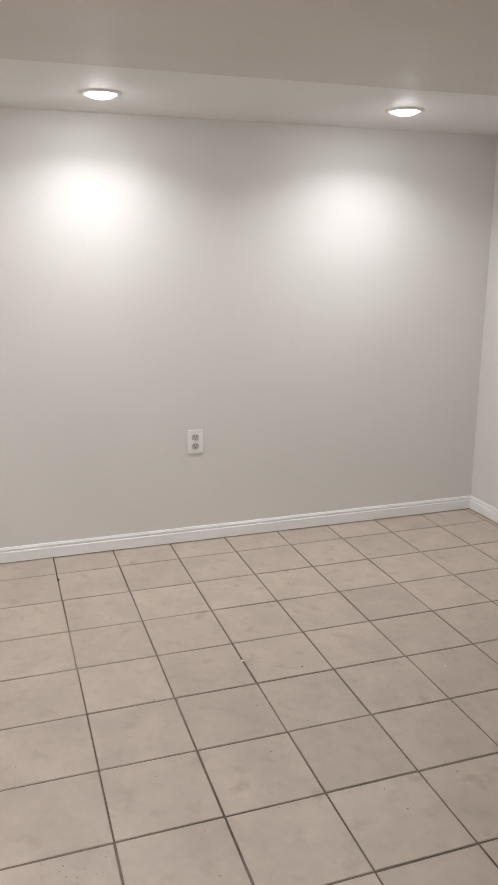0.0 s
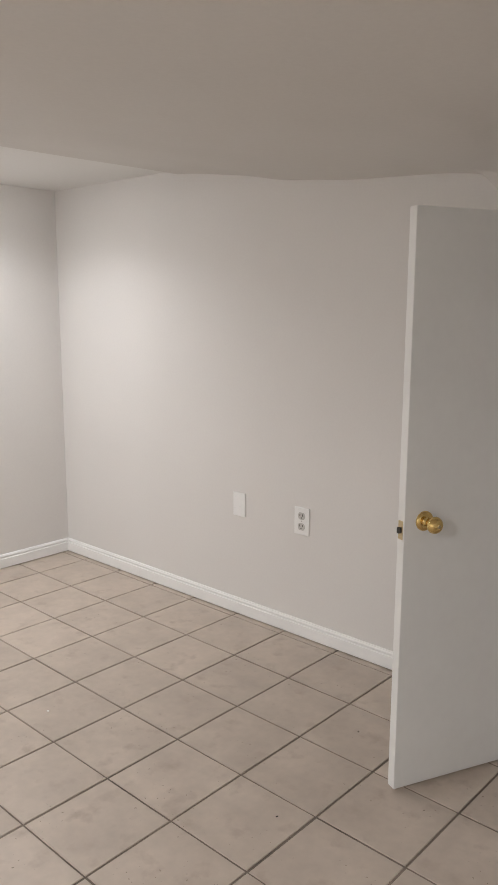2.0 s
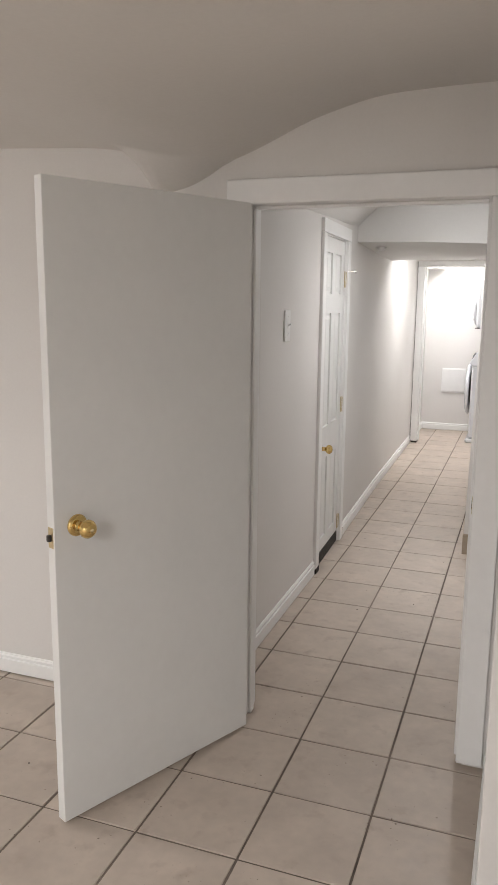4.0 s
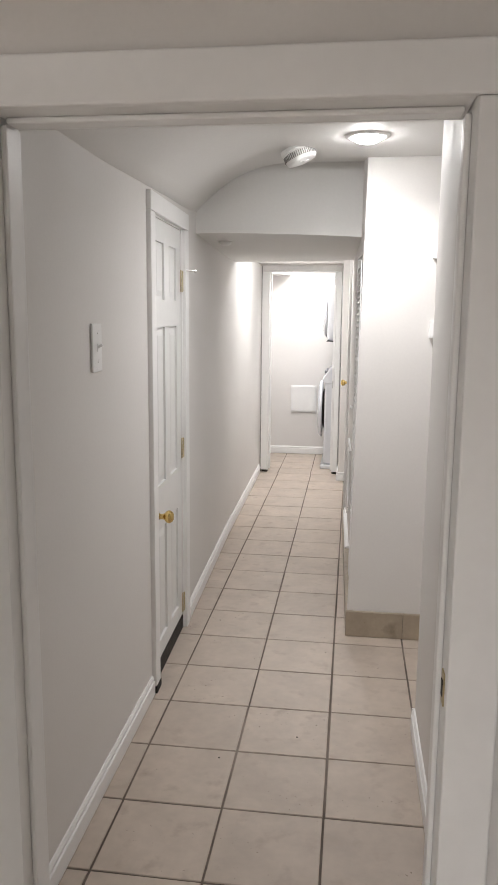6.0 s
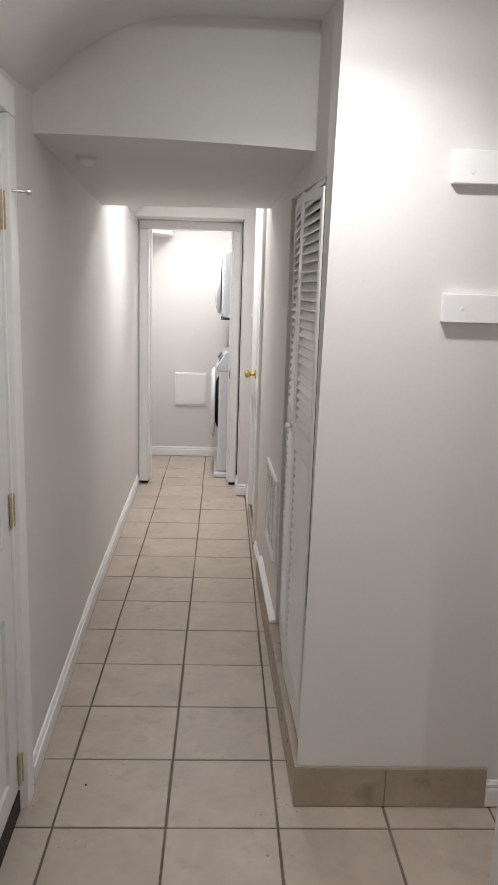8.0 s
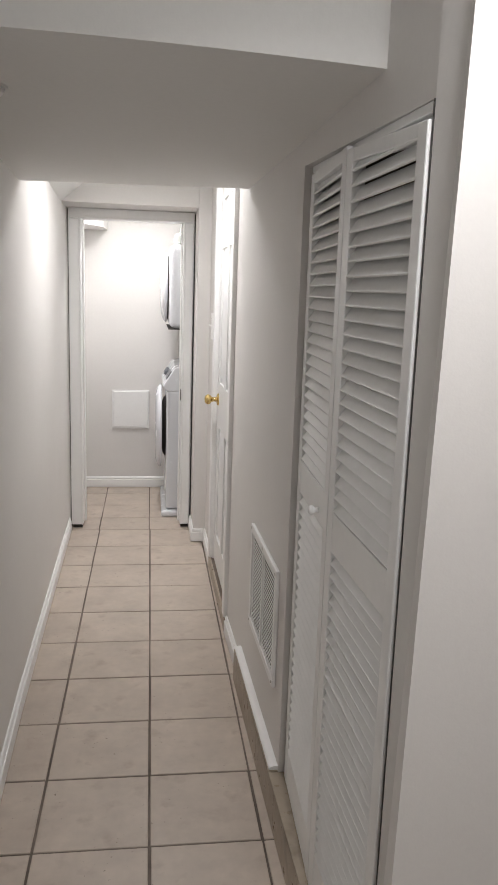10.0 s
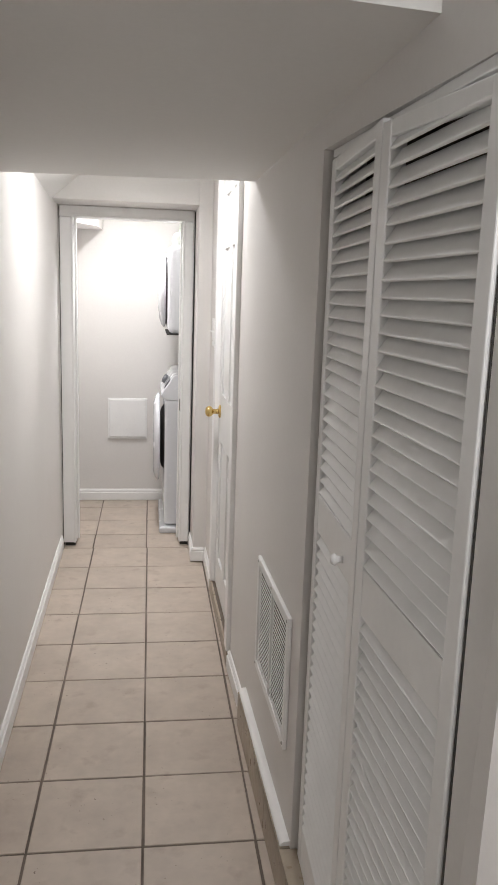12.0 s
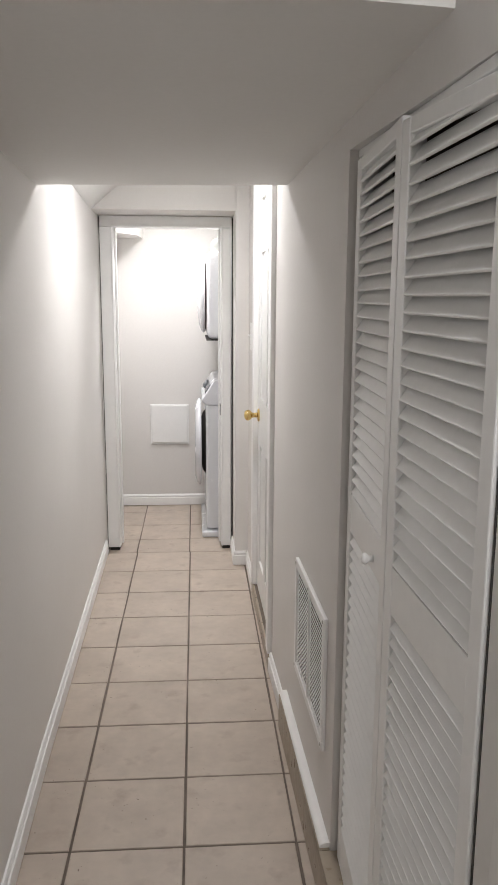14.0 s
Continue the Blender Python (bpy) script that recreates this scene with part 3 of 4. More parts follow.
# ---------------------------------------------------------------- folding louvre door
def louvre_panel(parent, m, width, z0, z1, knob=False, tip=0.0, mid=0.895):
    """One panel: stiles, rails and tilted slats. Own axes: u along, v out to the corridor."""
    st, deep = 0.042, 0.030
    stiles = boxes((0, st, -deep, 0, z0, z1), (width - st, width, -deep, 0, z0, z1), bevel=0.003)
    for v in stiles.verts:
        if v.co.z > z1 - 0.01:
            v.co.z -= tip * (1 - v.co.x / width)
    pn = part("panel_frame", stiles, LOUVRE, parent, "white louvred folding panel")
    pn.matrix_basis = m
    WORLD[pn] = WORLD[parent] @ m
    for name, a, b in (("top_rail", z1 - 0.027, z1), ("middle_rail", z0 + mid, z0 + mid + 0.090), ("bottom_rail", z0, z0 + 0.115)):
        rail = boxes((st - 0.001, width - st + 0.001, -deep + 0.003, -0.001, a, b), bevel=0.0025)
        for v in rail.verts:
            if name == "top_rail":
                v.co.z -= tip * (1 - v.co.x / width)
        part(name, rail, LOUVRE, pn)
    # dark strip put in as the shade line above the middle rail
    part("rail_gap", boxes((st, width - st, -deep + 0.004, -0.004, z0 + mid + 0.089, z0 + mid + 0.094)), SLOT, pn)
    bm = boxes((st - 0.001, width - st + 0.001, -0.0032, 0.0032, -0.0195, 0.0195), bevel=0.0018, seg=2)
    bmesh.ops.rotate(bm, verts=bm.verts, cent=(0, 0, 0), matrix=Matrix.Rotation(radians(34), 3, "X"))
    first = None
    pitch = 0.0285
    for lo, hi in ((z0 + 0.115, z0 + mid), (z0 + mid + 0.097, z1 - 0.022)):
        n = int((hi - lo) / pitch)
        for i in range(n):
            z = lo + 0.012 + (hi - lo - 0.024) * i / (n - 1)
            if first is None:
                first = part("slat", bm, LOUVRE, pn)
                ob = first
            else:
                ob = new("slat", first.data)
                ob.parent = pn
            ob.matrix_basis = pose(random.uniform(-0.0005, 0.0005), -0.0135, z, random.uniform(-1.6, 1.6), random.uniform(-0.15, 0.15), 0)
    if knob:
        part("pull_knob", lathe([(0.0, 0.024), (0.008, 0.023), (0.0115, 0.019), (0.012, 0.015), (0.008, 0.010), (0.0055, 0.006), (0.008, 0.0), (0.0, 0.0)], pose(width * 0.25, 0, z0 + mid + 0.030, -90), 20), LOUVRE, pn, "small white round pull knob", smooth=True)
    return pn


bifold = thing("folding_door", pose(0.395, 0.855, 0.138, 0, 0, 90), "white two-panel folding door with horizontal louvres", "folding door")
fold_x, fold_y = 0.389, 1.322


def plan_turn(ax, ay, bx, by):
    return math.degrees(math.atan2(by - ay, bx - ax))


def panel_at(ax, ay, bx, by):
    return WORLD[bifold].inverted() @ Matrix.Translation((ax, ay, 0.138)) @ pose(0, 0, 0, 0, 0, plan_turn(ax, ay, bx, by))


louvre_panel(bifold, panel_at(0.404, 0.8865, fold_x, fold_y - 0.002), 0.4335, 0.0, 1.729, tip=0.028, mid=0.877)
louvre_panel(bifold, panel_at(fold_x, fold_y + 0.002, 0.404, 1.748), 0.424, 0.0, 1.738, knob=True, mid=0.900)
track = thing("door_track", pose(0.43, 1.285, 1.90), "white metal track above the folding door", "door track")
rail_bm = boxes((0.410, 0.434, LOUVRE_Y[0] + 0.01, LOUVRE_Y[1] - 0.01, 1.884, 1.901), bevel=0.002)
for v in rail_bm.verts:
    v.co.z -= 0.036 * (LOUVRE_Y[1] - v.co.y) / (LOUVRE_Y[1] - LOUVRE_Y[0])
part("rail", rail_bm, LOUVRE, track, local=False)
# solid black strip stands in for the shaded gap beside the near stile
opening_shade = thing("louvre_opening_shade", pose(0.43, 1.285, 0.13), kind="structure")
part("jamb_gap", prism([(right_x(0.88) - 0.001, 0.8785), (0.50, 0.8785), (0.50, 0.8835), (right_x(0.88) - 0.001, 0.8835)], 0.13, 1.866), SLOT, opening_shade, local=False)

# raised closet floor and tile kerb
solid("closet_floor", boxes((0.43, 1.05, 0.85, 1.80, -0.02, 0.118)), GROUT)


def kerb_x(y):
    return right_x(y) - 0.031


kerb = thing("tile_kerb", pose(0.39, 1.7, 0), "tan glazed tile kerb along the wall foot", "kerb", kind="structure")
part("kerb_core", prism([(kerb_x(0.75) + 0.010, 0.764), (0.975, 0.764), (0.975, 0.767), (right_x(0.76) - 0.028, 0.767), (right_x(2.59) - 0.002, 2.59), (kerb_x(2.59) + 0.010, 2.59)], 0.0, 0.122), GROUT, kerb, local=False)


def kerb_tile(y0, y1):
    return prism([(kerb_x(y0), y0), (kerb_x(y1), y1), (kerb_x(y1) + 0.009, y1), (kerb_x(y0) + 0.009, y0)], 0.002, 0.132)


cuts = [0.764, 1.02, 1.35, 1.68, 2.01, 2.30, 2.595]
for a, b in zip(cuts, cuts[1:]):
    part("kerb_face_tile", kerb_tile(a + 0.002, b - 0.002), KERB, kerb, local=False)
for a, b in ((kerb_x(0.73), 0.661), (0.6625, 0.974)):
    part("kerb_face_tile", boxes((a, b, 0.754, 0.763, 0.002, 0.130), bevel=0.001, seg=1), KERB, kerb, local=False)
part("sill_tile", prism([(kerb_x(0.75), 0.756), (0.41, 0.756), (0.47, 0.85), (0.47, 1.282), (kerb_x(1.28), 1.282)], 0.123, 0.134), KERB, kerb, local=False)
part("sill_tile", prism([(kerb_x(1.284), 1.284), (0.47, 1.284), (0.47, 1.772), (kerb_x(1.772), 1.772)], 0.123, 0.134), KERB, kerb, local=False)
for a, b in ((1.777, 2.20), (2.203, 2.593)):
    part("sill_tile", prism([(kerb_x(a), a), (right_x(a) - 0.001, a), (right_x(b) - 0.001, b), (kerb_x(b), b)], 0.1225, 0.1335), KERB, kerb, local=False)
part("top_edge", boxes((0.41, 0.974, 0.7555, 0.7675, 0.1302, 0.1325), bevel=0.0008, seg=1), KERB, kerb, local=False)
cap_profile = [(0.0, 0.130)] + [(0.027 * math.cos(a) ** 0.7, 0.134 + 0.013 * math.sin(a)) for a in steps(0.0, math.pi / 2 - 0.02, 8)] + [(0.0, 0.147)]
part("rounded_cap", run_profile(cap_profile, (right_x(1.785), 1.785), (right_x(2.60), 2.60), True), TRIM, kerb, "white rounded cap on the kerb", local=False)
kerb_b = thing("door_kerb", pose(0.38, 3.48, 0), "tan tile kerb under the closed door", "kerb", kind="structure")
part("kerb_core", prism([(right_x(3.04) - 0.004, 3.04), (0.44, 3.04), (0.44, 3.925), (right_x(3.925) - 0.004, 3.925)], 0.0, 0.072), GROUT, kerb_b, local=False)
for a, b in ((3.04, 3.36), (3.36, 3.69), (3.69, 3.925)):
    part("kerb_face_tile", prism([(right_x(a) - 0.014, a + 0.002), (right_x(a) - 0.005, a + 0.002), (right_x(b) - 0.005, b - 0.002), (right_x(b) - 0.014, b - 0.002)], 0.002, 0.075), KERB, kerb_b, local=False)


# ---------------------------------------------------------------- vent register
vent = thing("vent_register", Matrix.Translation((right_x(2.125), 2.125, 0.358)) @ pose(0, 0, 0, 0, 0, turn_right), "white metal return-air register on the wall", "vent")
VW, VH = 0.50, 0.385
part("frame", boxes((-VW / 2, VW / 2, 0.0, 0.012, 0.0, 0.027), (-VW / 2, VW / 2, 0.0, 0.012, VH - 0.027, VH), (-VW / 2, -VW / 2 + 0.027, 0.0, 0.0118, 0.026, VH - 0.026), (VW / 2 - 0.027, VW / 2, 0.0, 0.0118, 0.026, VH - 0.026), bevel=0.003), TRIM, vent)
# dark sheet on the wall stands in for the shaded duct behind the fins
part("backing", boxes((-VW / 2 + 0.02, VW / 2 - 0.02, 0.0005, 0.002, 0.02, VH - 0.02)), SLOT, vent)
part("divider", boxes((-0.006, 0.006, 0.001, 0.011, 0.026, VH - 0.026)), TRIM, vent)
fin = boxes((-VW / 2 + 0.026, VW / 2 - 0.026, -0.0008, 0.0008, -0.0036, 0.0036))
fin_ob = None
for i in range(24):
    z = 0.034 + i * (VH - 0.068) / 23
    if fin_ob is None:
        fin_ob = ob = part("fin", fin, TRIM, vent)
    else:
        ob = new("fin", fin_ob.data)
        ob.parent = vent
    ob.matrix_basis = pose(0, 0.0080, z, -8)
for u, z in ((-0.235, VH - 0.014), (0.0, VH - 0.014), (0.235, VH - 0.014), (-0.235, 0.014), (0.235, 0.014)):
    part("screw", lathe([(0.0, 0.003), (0.004, 0.002), (0.005, 0.0)], pose(u, 0.012, z, -90), 10), STEEL, vent)


# ---------------------------------------------------------------- plates on the walls
def wall_plate(name, m, w, h, label, category, group=""):
    p = thing(name, m, label, category, group)
    part("plate", boxes((-w / 2, w / 2, 0.0, 0.0075, -h / 2, h / 2), bevel=0.0025, seg=3), PLATE, p)
    return p


def duplex(m, label):
    p = wall_plate("wall_outlet", m, 0.090, 0.136, label, "outlet", "outlets of the room")
    for dz in (0.0265, -0.0265):
        bm = lathe([(0.0, 0.0100), (0.0195, 0.0100), (0.0215, 0.0090), (0.0215, 0.0)], pose(0, 0, dz, -90), 24)
        for v in bm.verts:
            v.co.z = dz + max(-0.0175, min(0.0175, v.co.z - dz))
        face = part("receptacle", bm, SOCKET, p)
        part("slot", boxes((-0.0105, -0.0062, 0.0095, 0.0104, dz - 0.001, dz + 0.0110)), SLOT, face)
        part("slot", boxes((0.0062, 0.0105, 0.0095, 0.0104, dz + 0.0005, dz + 0.0105)), SLOT, face)
        part("ground_hole", lathe([(0.0, 0.0105), (0.0036, 0.0105), (0.0036, 0.009)], pose(0, 0, dz - 0.0085, -90), 10), SLOT, face)
    part("screw", lathe([(0.0, 0.0090), (0.0030, 0.0085), (0.0038, 0.007)], pose(0, 0, 0, -90), 10), STEEL, p)
    return p


duplex(pose(-1.553, DOOR_Y, 0.592, 0, 0, 180), "white duplex outlet plate beside a blank plate")
duplex(pose(BACK_X, -3.469, 0.598, 0, 0, -90), "white duplex outlet plate alone on the wall")
blank = wall_plate("blank_plate", pose(-1.968, DOOR_Y, 0.602, 0, 0, 180), 0.084, 0.126, "blank white cover plate on the wall", "cover plate")
for dz in (0.042, -0.042):
    part("screw", lathe([(0.0, 0.0090), (0.0025, 0.0085), (0.0032, 0.007)], pose(0, 0, dz, -90), 10), PLATE, blank)


def toggle_switch(m, label):
    p = wall_plate("light_switch", m, 0.092, 0.148, label, "switch", "light switches")
    part("toggle_surround", boxes((-0.006, 0.006, 0.006, 0.0095, -0.013, 0.013), bevel=0.001, seg=1), PLATE, p)
    lever = boxes((-0.0045, 0.0045, 0.0, 0.020, -0.004, 0.004), bevel=0.0015)
    bmesh.ops.rotate(lever, verts=lever.verts, cent=(0, 0, 0), matrix=Matrix.Rotation(radians(28), 3, "X"))
    bmesh.ops.translate(lever, verts=lever.verts, vec=(0, 0.006, 0))
    part("toggle", lever, PLATE, p)
    for dz in (0.044, -0.044):
        part("screw", lathe([(0.0, 0.0090), (0.0025, 0.0085), (0.0032, 0.007)], pose(0, 0, dz, -90), 10), STEEL, p)
    return p


toggle_switch(Matrix.Translation((left_x(-0.59), -0.59, 1.477)) @ pose(0, 0, 0, 0, 0, turn_left), "white toggle switch plate near the closet door")
toggle_switch(Matrix.Translation((right_x(4.14), 4.14, 1.375)) @ pose(0, 0, 0, 0, 0, turn_end), "white toggle switch plate beside the laundry opening")

access = thing("access_panel", pose(-0.156, BACK_Y, 0.488, 0, 0, 180), "square white access panel on the laundry wall", "access panel")
part("frame", boxes((-0.145, 0.145, 0.0, 0.012, -0.008, 0.300), bevel=0.003), TRIM, access)
part("cover", boxes((-0.134, 0.134, 0.010, 0.020, 0.008, 0.290), bevel=0.004), PLATE, access)


# ---------------------------------------------------------------- ceiling fixtures
def recessed(x, y, z, material, label, r=0.062, drop=0.030):
    f = thing("recessed_light", pose(x, y, z), label, "ceiling light", "recessed lights")
    part("trim_ring", lathe([(r - 0.004, 0.0), (r - 0.002, -0.006), (r + 0.010, -0.009), (r + 0.026, -0.006), (r + 0.031, 0.0)], seg=40), TRIM, f, smooth=True)
    part("lens", lathe([(0.0, -drop), (r * 0.35, -drop * 0.97), (r * 0.68, -drop * 0.8), (r * 0.9, -drop * 0.5), (r, -0.003), (r, 0.0)], seg=36), material, f, "lit frosted lens", smooth=True)
    return f


for x, y in ROOM_LAMPS:
    recessed(x, y, STRIP_Z, DOME_WARM, "lit recessed ceiling light with white trim ring", drop=0.024)
# fixture added out of view to go with the rear fill
recessed(*REAR_FILL, room_height(*REAR_FILL), DOME_WARM, "lit recessed ceiling light with white trim ring")
recessed(*HALL_LAMP, HALL_Z, DOME_HALL, "lit recessed ceiling light in the hall nook", 0.060)
recessed(*END_LAMP, END_Z, DOME_COOL, "lit recessed ceiling light before the laundry", 0.068)
recessed(*LAUNDRY_LAMP, END_Z, DOME_COOL, "lit recessed ceiling light in the laundry", 0.068)

sx, sy = 0.112, 0.575
tilt = pose(0, 0, 0, 0, -22, 0)
alarm = thing("smoke_alarm", Matrix.Translation((sx, sy, hall_height(sx, sy) + 0.010)) @ tilt @ Matrix.Diagonal((1.12, 1.12, 1.45, 1)), "white round smoke alarm on the ceiling", "smoke alarm")
part("base", lathe([(0.0, 0.0), (0.068, 0.0), (0.068, -0.010), (0.064, -0.012), (0.0, -0.012)], seg=40), PLATE, alarm)
part("body", lathe([(0.0, -0.046), (0.040, -0.046), (0.056, -0.043), (0.061, -0.036), (0.063, -0.012), (0.0, -0.012)], seg=40), PLATE, alarm)
rib = boxes((-0.0012, 0.0012, 0.0605, 0.0645, -0.033, -0.017))
rib_ob = None
for i in range(48):
    if rib_ob is None:
        rib_ob = ob = part("vent_slot", rib, SLOT_GREY, alarm)
    else:
        ob = new("vent_slot", rib_ob.data)
        ob.parent = alarm
    ob.matrix_basis = pose(0, 0, 0, 0, 0, i * 7.5)
part("test_button", lathe([(0.0, -0.049), (0.012, -0.0485), (0.014, -0.046), (0.0, -0.046)], pose(0.012, -0.008, 0), 20), PLATE, alarm)

sensor_z = drop_height(-0.352, 1.49)
sensor = thing("ceiling_sensor", pose(-0.352, 1.49, sensor_z + 0.001), "small white round sensor on the low ceiling", "sensor")
part("base", lathe([(0.0, 0.0), (0.040, 0.0), (0.040, -0.006), (0.0, -0.006)], seg=28), WHITE_CEIL, sensor)
part("cover", lathe([(0.0, -0.028), (0.016, -0.027), (0.029, -0.018), (0.035, -0.006), (0.0, -0.006)], seg=28), PLATE, sensor, smooth=True)


# ---------------------------------------------------------------- shelf cleats in the nook
def cleat(z0, z1, label):
    c = thing("wall_cleat", pose(1.16, 0.768, z0), label, "wall cleat", "cleats of removed shelves")
    part("board", boxes((-0.436, 0.439, -0.026, 0.0, 0.0, z1 - z0), bevel=0.002), TRIM, c)
    for u in (-0.385, -0.20, 0.05, 0.30):
        part("screw", lathe([(0.0, 0.002), (0.0045, 0.0015), (0.0055, 0.0)], pose(u, -0.026, (z1 - z0) * random.uniform(0.3, 0.75), 90), 12), PLATE, c)
    return c


cleat(1.838, 1.922, "upper white wooden cleat board with screws")
cleat(1.480, 1.556, "lower white wooden cleat board with screws")

# ---------------------------------------------------------------- stacked washer and dryer
stack = thing("laundry_centre", pose(0.45, 5.27, 0), "white stacked washer and dryer in the laundry", "washer dryer")
WX, WY0, WY1 = 0.108, 4.935, 5.60
part("drip_tray", boxes((WX - 0.03, 0.86, WY0 - 0.03, WY1 + 0.03, 0.0, 0.045), bevel=0.014, seg=3), ENAMEL, stack, "white plastic drip tray", local=False)
part("washer_body", boxes((WX, 0.80, WY0 + 0.002, WY1, 0.05, 0.890), bevel=0.02, seg=3), ENAMEL, stack, local=False)
face = bmesh.new()
prof = [(WX + 0.002, 0.888), (WX - 0.030, 0.920), (WX + 0.053, 1.050), (WX + 0.095, 1.058), (0.80, 1.058), (0.80, 0.888)]
low = [face.verts.new((x, WY0, z)) for x, z in prof]
high = [face.verts.new((x, WY1, z)) for x, z in prof]
face.faces.new(low)
face.faces.new(high[::-1])
for i in range(len(prof)):
    k = (i + 1) % len(prof)
    face.faces.new((low[i], low[k], high[k], high[i]))
bmesh.ops.bevel(face, geom=face.edges[:], offset=0.010, segments=3, affect="EDGES", profile=0.5)
console = part("control_console", face, ENAMEL, stack, "white sloped control console", local=False)
slope = math.degrees(math.atan2(0.13, 0.083))


def on_console(y, k, lift=0.001):
    """A pose on the console's slope: k runs up the slope from 0 to 1."""
    return Matrix.Translation((WX - 0.030 + 0.083 * k, y, 0.920 + 0.13 * k)) @ pose(0, 0, 0, 0, -slope, 0) @ pose(0, 0, lift)


disp = boxes((-0.030, 0.034, -0.085, 0.11, 0.0, 0.006), bevel=0.001, seg=1)
disp.transform(on_console(5.05, 0.55))
part("display", disp, GREY_PLASTIC, console, "dark grey display strip", local=False)
for y in (5.24, 5.33):
    part("dial", lathe([(0.0, 0.022), (0.022, 0.021), (0.026, 0.015), (0.027, 0.0), (0.0, 0.0)], on_console(y, 0.52), 24), GREY_PLASTIC, console, "round dark grey dial", local=False, smooth=True)
ring_m = Matrix.Translation((WX, 5.27, 0.592)) @ pose(0, 0, 0, 0, -90, 0)
wd = part("washer_door", lathe([(0.165, 0.030), (0.165, 0.052), (0.195, 0.068), (0.242, 0.072), (0.282, 0.060), (0.304, 0.042), (0.296, 0.030), (0.165, 0.026)], ring_m, 44), ENAMEL, stack, "round white washer door", local=False, smooth=True)
part("door_glass", lathe([(0.0, 0.045), (0.09, 0.042), (0.165, 0.030), (0.165, 0.0)], ring_m, 44), DOOR_GLASS, wd, "dark round door glass", local=False, smooth=True)
# black disc fills the dark gap between washer door and body
part("door_gasket", lathe([(0.0, 0.029), (0.165, 0.029), (0.205, 0.016), (0.225, 0.0)], ring_m, 44), DARK, wd, local=False)
part("rear_column", boxes((0.30, 0.80, WY0 + 0.01, WY1 - 0.01, 1.05, 1.33), bevel=0.006), ENAMEL, stack, local=False)
part("dryer_body", boxes((WX + 0.01, 0.80, WY0, WY1, 1.315, 1.872), bevel=0.045, seg=4), ENAMEL, stack, local=False)
dr_m = Matrix.Translation((WX + 0.01, 5.27, 1.585)) @ pose(0, 0, 0, 0, -90, 0)
dd = part("dryer_door", lathe([(0.0, 0.058), (0.10, 0.058), (0.18, 0.050), (0.225, 0.034), (0.240, 0.020), (0.235, 0.010), (0.0, 0.008)], dr_m, 44), ENAMEL, stack, "bulging white dryer door", local=False, smooth=True)
# dark disc paints the shade in the gap behind the dryer door
part("door_ring", lathe([(0.0, 0.009), (0.215, 0.009), (0.228, -0.004)], dr_m, 44), SLOT, dd, "dark ring painted as shade in the gap round the dryer door", local=False, smooth=True)
# dark line along the dryer's lower edge
part("seam", boxes((WX + 0.006, 0.79, WY0 - 0.001, WY1, 1.309, 1.315)), SLOT, stack, local=False)

bundle = thing("cloth_bundle", pose(0.25, 5.06, 1.872), "pale folded cloth on top of the dryer", "cloth")
bm = boxes((-0.10, 0.22, -0.09, 0.12, 0.0, 0.075), bevel=0.03, seg=4)
for v in bm.verts:
    v.co += Vector((0.010 * noise.noise(v.co * 17), 0.010 * noise.noise(v.co * 19 + Vector((5, 0, 0))), 0.012 * noise.noise(v.co * 15) if v.co.z > 0.01 else 0))
part("folded_cloth", bm, CLOTH, bundle, smooth=True)
bottle = thing("detergent_bottle", pose(0.24, 5.30, 1.872), "pale green plastic bottle on top of the dryer", "bottle")
part("bottle_body", lathe([(0.0, 0.0), (0.045, 0.0), (0.048, 0.006), (0.048, 0.10), (0.040, 0.125), (0.018, 0.140), (0.0, 0.140)], seg=24), GREEN, bottle, smooth=True)
part("cap", lathe([(0.0, 0.138), (0.02, 0.138), (0.02, 0.165), (0.0, 0.167)], seg=20), PLATE, bottle)

# soffit box high on the laundry's left wall
solid("laundry_boxing", prism([(left_x(5.1), 5.1), (-0.35, 5.45), (-0.33, BACK_Y), (left_x(BACK_Y), BACK_Y)], 2.0, END_Z), WALL)

# ---------------------------------------------------------------- floor
floor = solid("floor", boxes((-3.7, 2.05, -6.75, 5.9, -0.12, -0.0035)), GROUT)
WORLD[floor] = Matrix()
J, JY = 0.0039, 0.0034


def tile_mesh(w, d):
    bm = boxes((J, w - J, JY, d - JY, -0.012, 0.0))
    top = [e for e in bm.edges if all(v.co.z > -0.001 for v in e.verts)]
    bmesh.ops.bevel(bm, geom=top, offset=0.0018, segments=1, affect="EDGES", profile=0.5)
    me = bpy.data.meshes.new("floor_tile")
    bmesh.ops.recalc_face_normals(bm, faces=bm.faces)
    bm.to_mesh(me)
    bm.free()
    me.materials.append(TILE)
    return me


whole = tile_mesh(T, T)


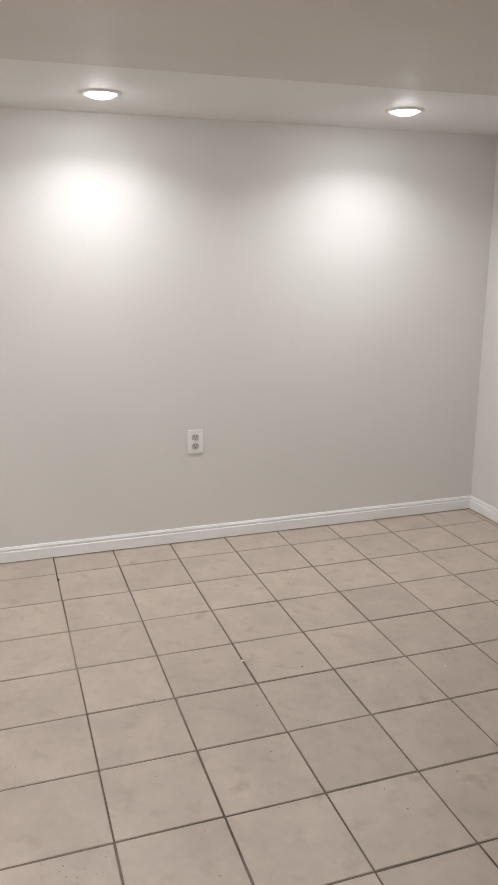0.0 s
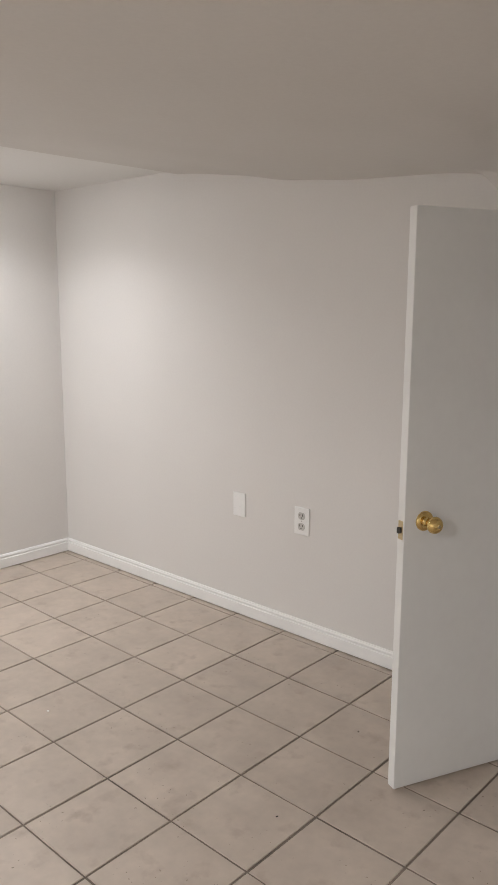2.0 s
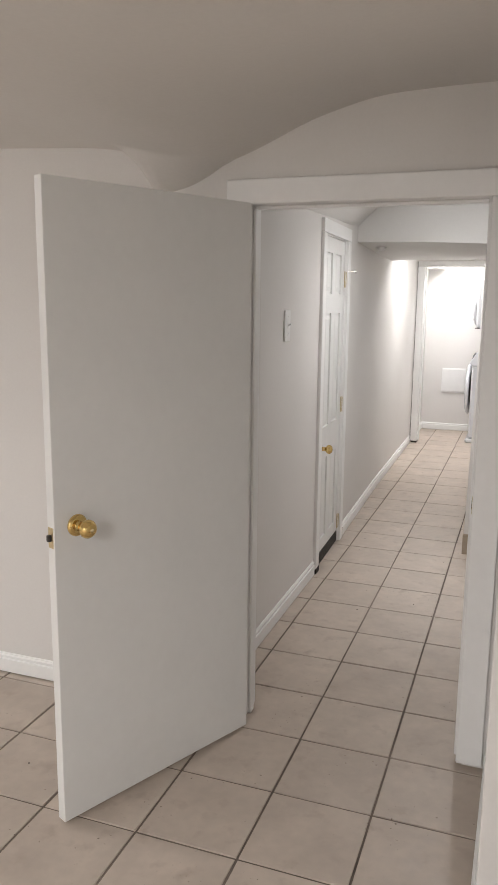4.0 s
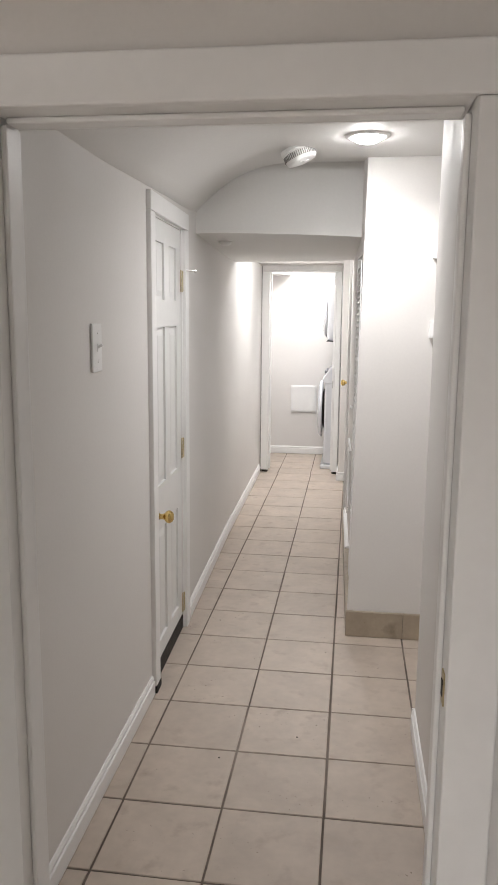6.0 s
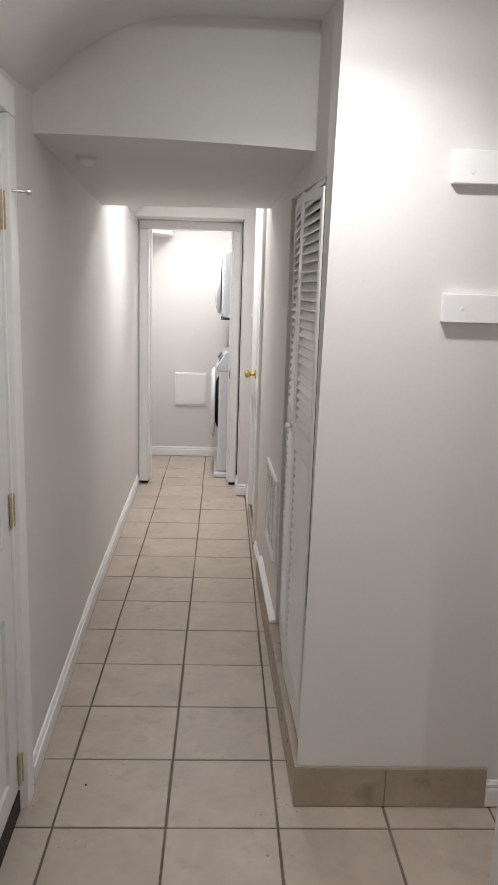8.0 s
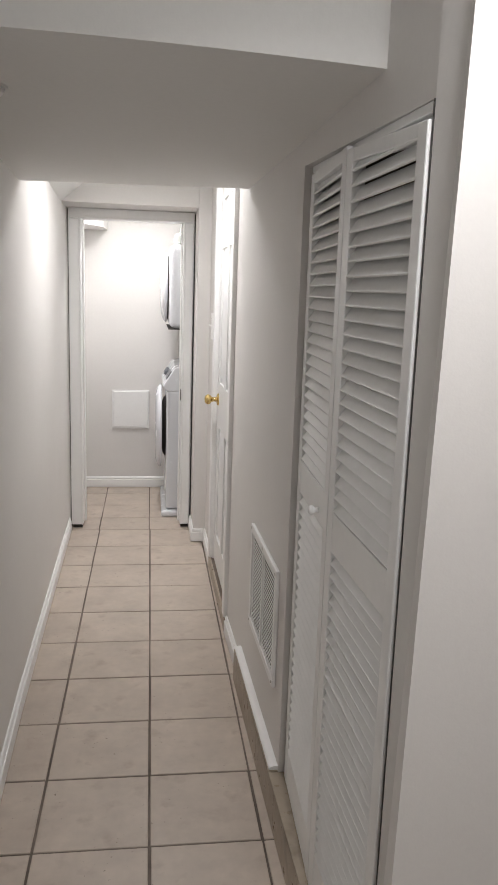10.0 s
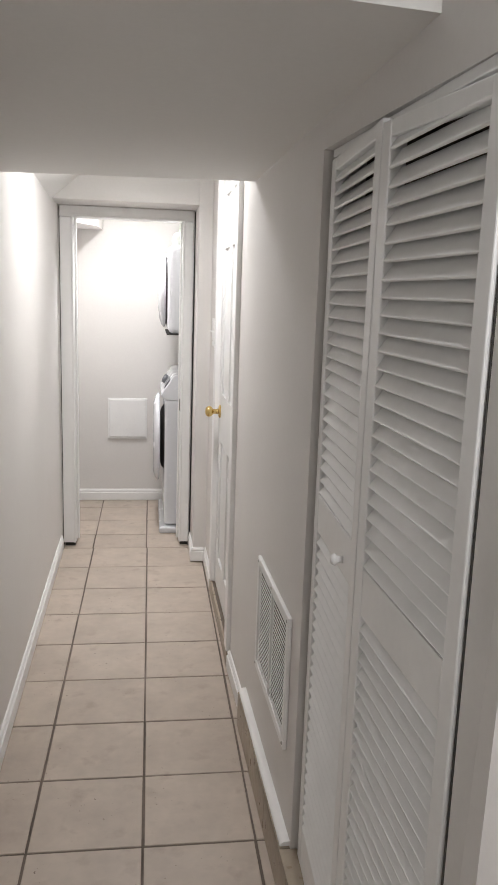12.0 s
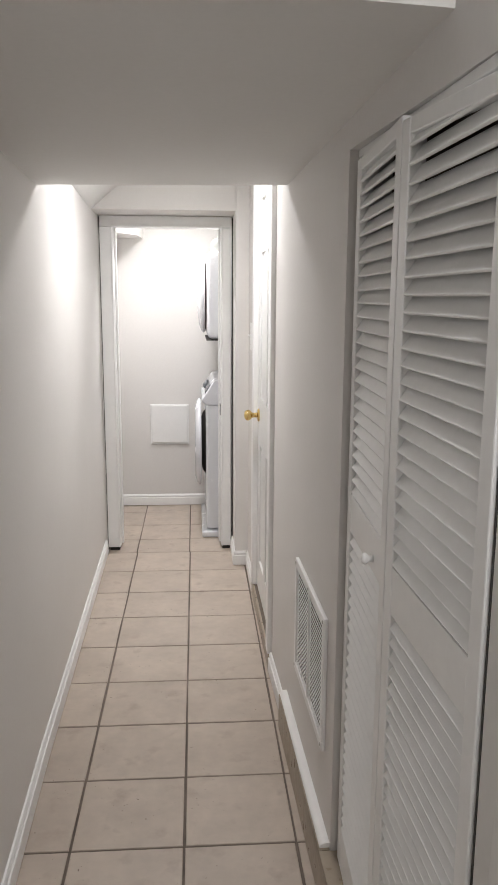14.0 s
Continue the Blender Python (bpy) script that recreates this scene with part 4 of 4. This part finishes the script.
def lay(me, x, y):
    ob = new("floor_tile", me)
    ob.parent = floor
    ob.matrix_basis = pose(x + random.uniform(-0.0008, 0.0008), y + random.uniform(-0.0008, 0.0008), random.uniform(-0.0006, 0.0004), random.uniform(-0.08, 0.08), random.uniform(-0.08, 0.08), random.uniform(-0.12, 0.12))
    return ob


rest = bmesh.new()
for j in range(-20, 13):
    for k in range(-11, 6):
        if j > -5 and (k < -2 or (k > 1 and not (-1 <= j <= 2 and k <= 4))):
            continue
        near = (k <= 1 and -14 <= j) or j > -5
        if near:
            lay(whole, k * T, j * T)
        else:
            add_box(rest, k * T + J, (k + 1) * T - J, j * T + JY, (j + 1) * T - JY, -0.012, -0.0002)
far_tiles = part("far_floor_tiles", rest, TILE, floor)
tagged(far_tiles, kind="stuff")
end_rows = [4.29, 4.625, 4.895, 5.218, 5.545, 5.83]
for y0, y1 in zip(end_rows, end_rows[1:]):
    me = tile_mesh(T, y1 - y0)
    for k in range(-2, 3):
        lay(me, k * T - (0.004 if y0 > 4.6 else 0.0), y0)


# ---------------------------------------------------------------- crumbs on the floor
def crumb(x, y, size, material, label):
    bm = bmesh.new()
    bmesh.ops.create_icosphere(bm, subdivisions=1, radius=size)
    for v in bm.verts:
        v.co = Vector((v.co.x * 1.3, v.co.y * 0.9, v.co.z * 0.45 + size * 0.42)) * (1 + 0.3 * noise.noise(v.co * 300 + Vector((x, y, 0))))
    ob = link_mesh("crumb", bm, material)
    ob.matrix_basis = pose(x, y, 0.0003, 0, 0, 57 * x + 91 * y)
    return tagged(ob, label, "debris", "crumbs on the floor")


crumb(-3.214, -4.289, 0.0075, DARK, "small black crumb on the tiles near the wall")
for x, y in ((-0.752, -2.727), (-2.035, -3.417), (-0.057, -0.383), (0.212, -0.206), (-0.266, 0.851), (-0.842, -2.134)):
    crumb(x, y, 0.0036, DARK, "tiny dark speck of dirt on a tile")
for x, y in ((-1.853, -2.862), (-2.154, -3.634)):
    crumb(x, y, 0.0055, PLATE, "small white fleck of plaster on a tile")
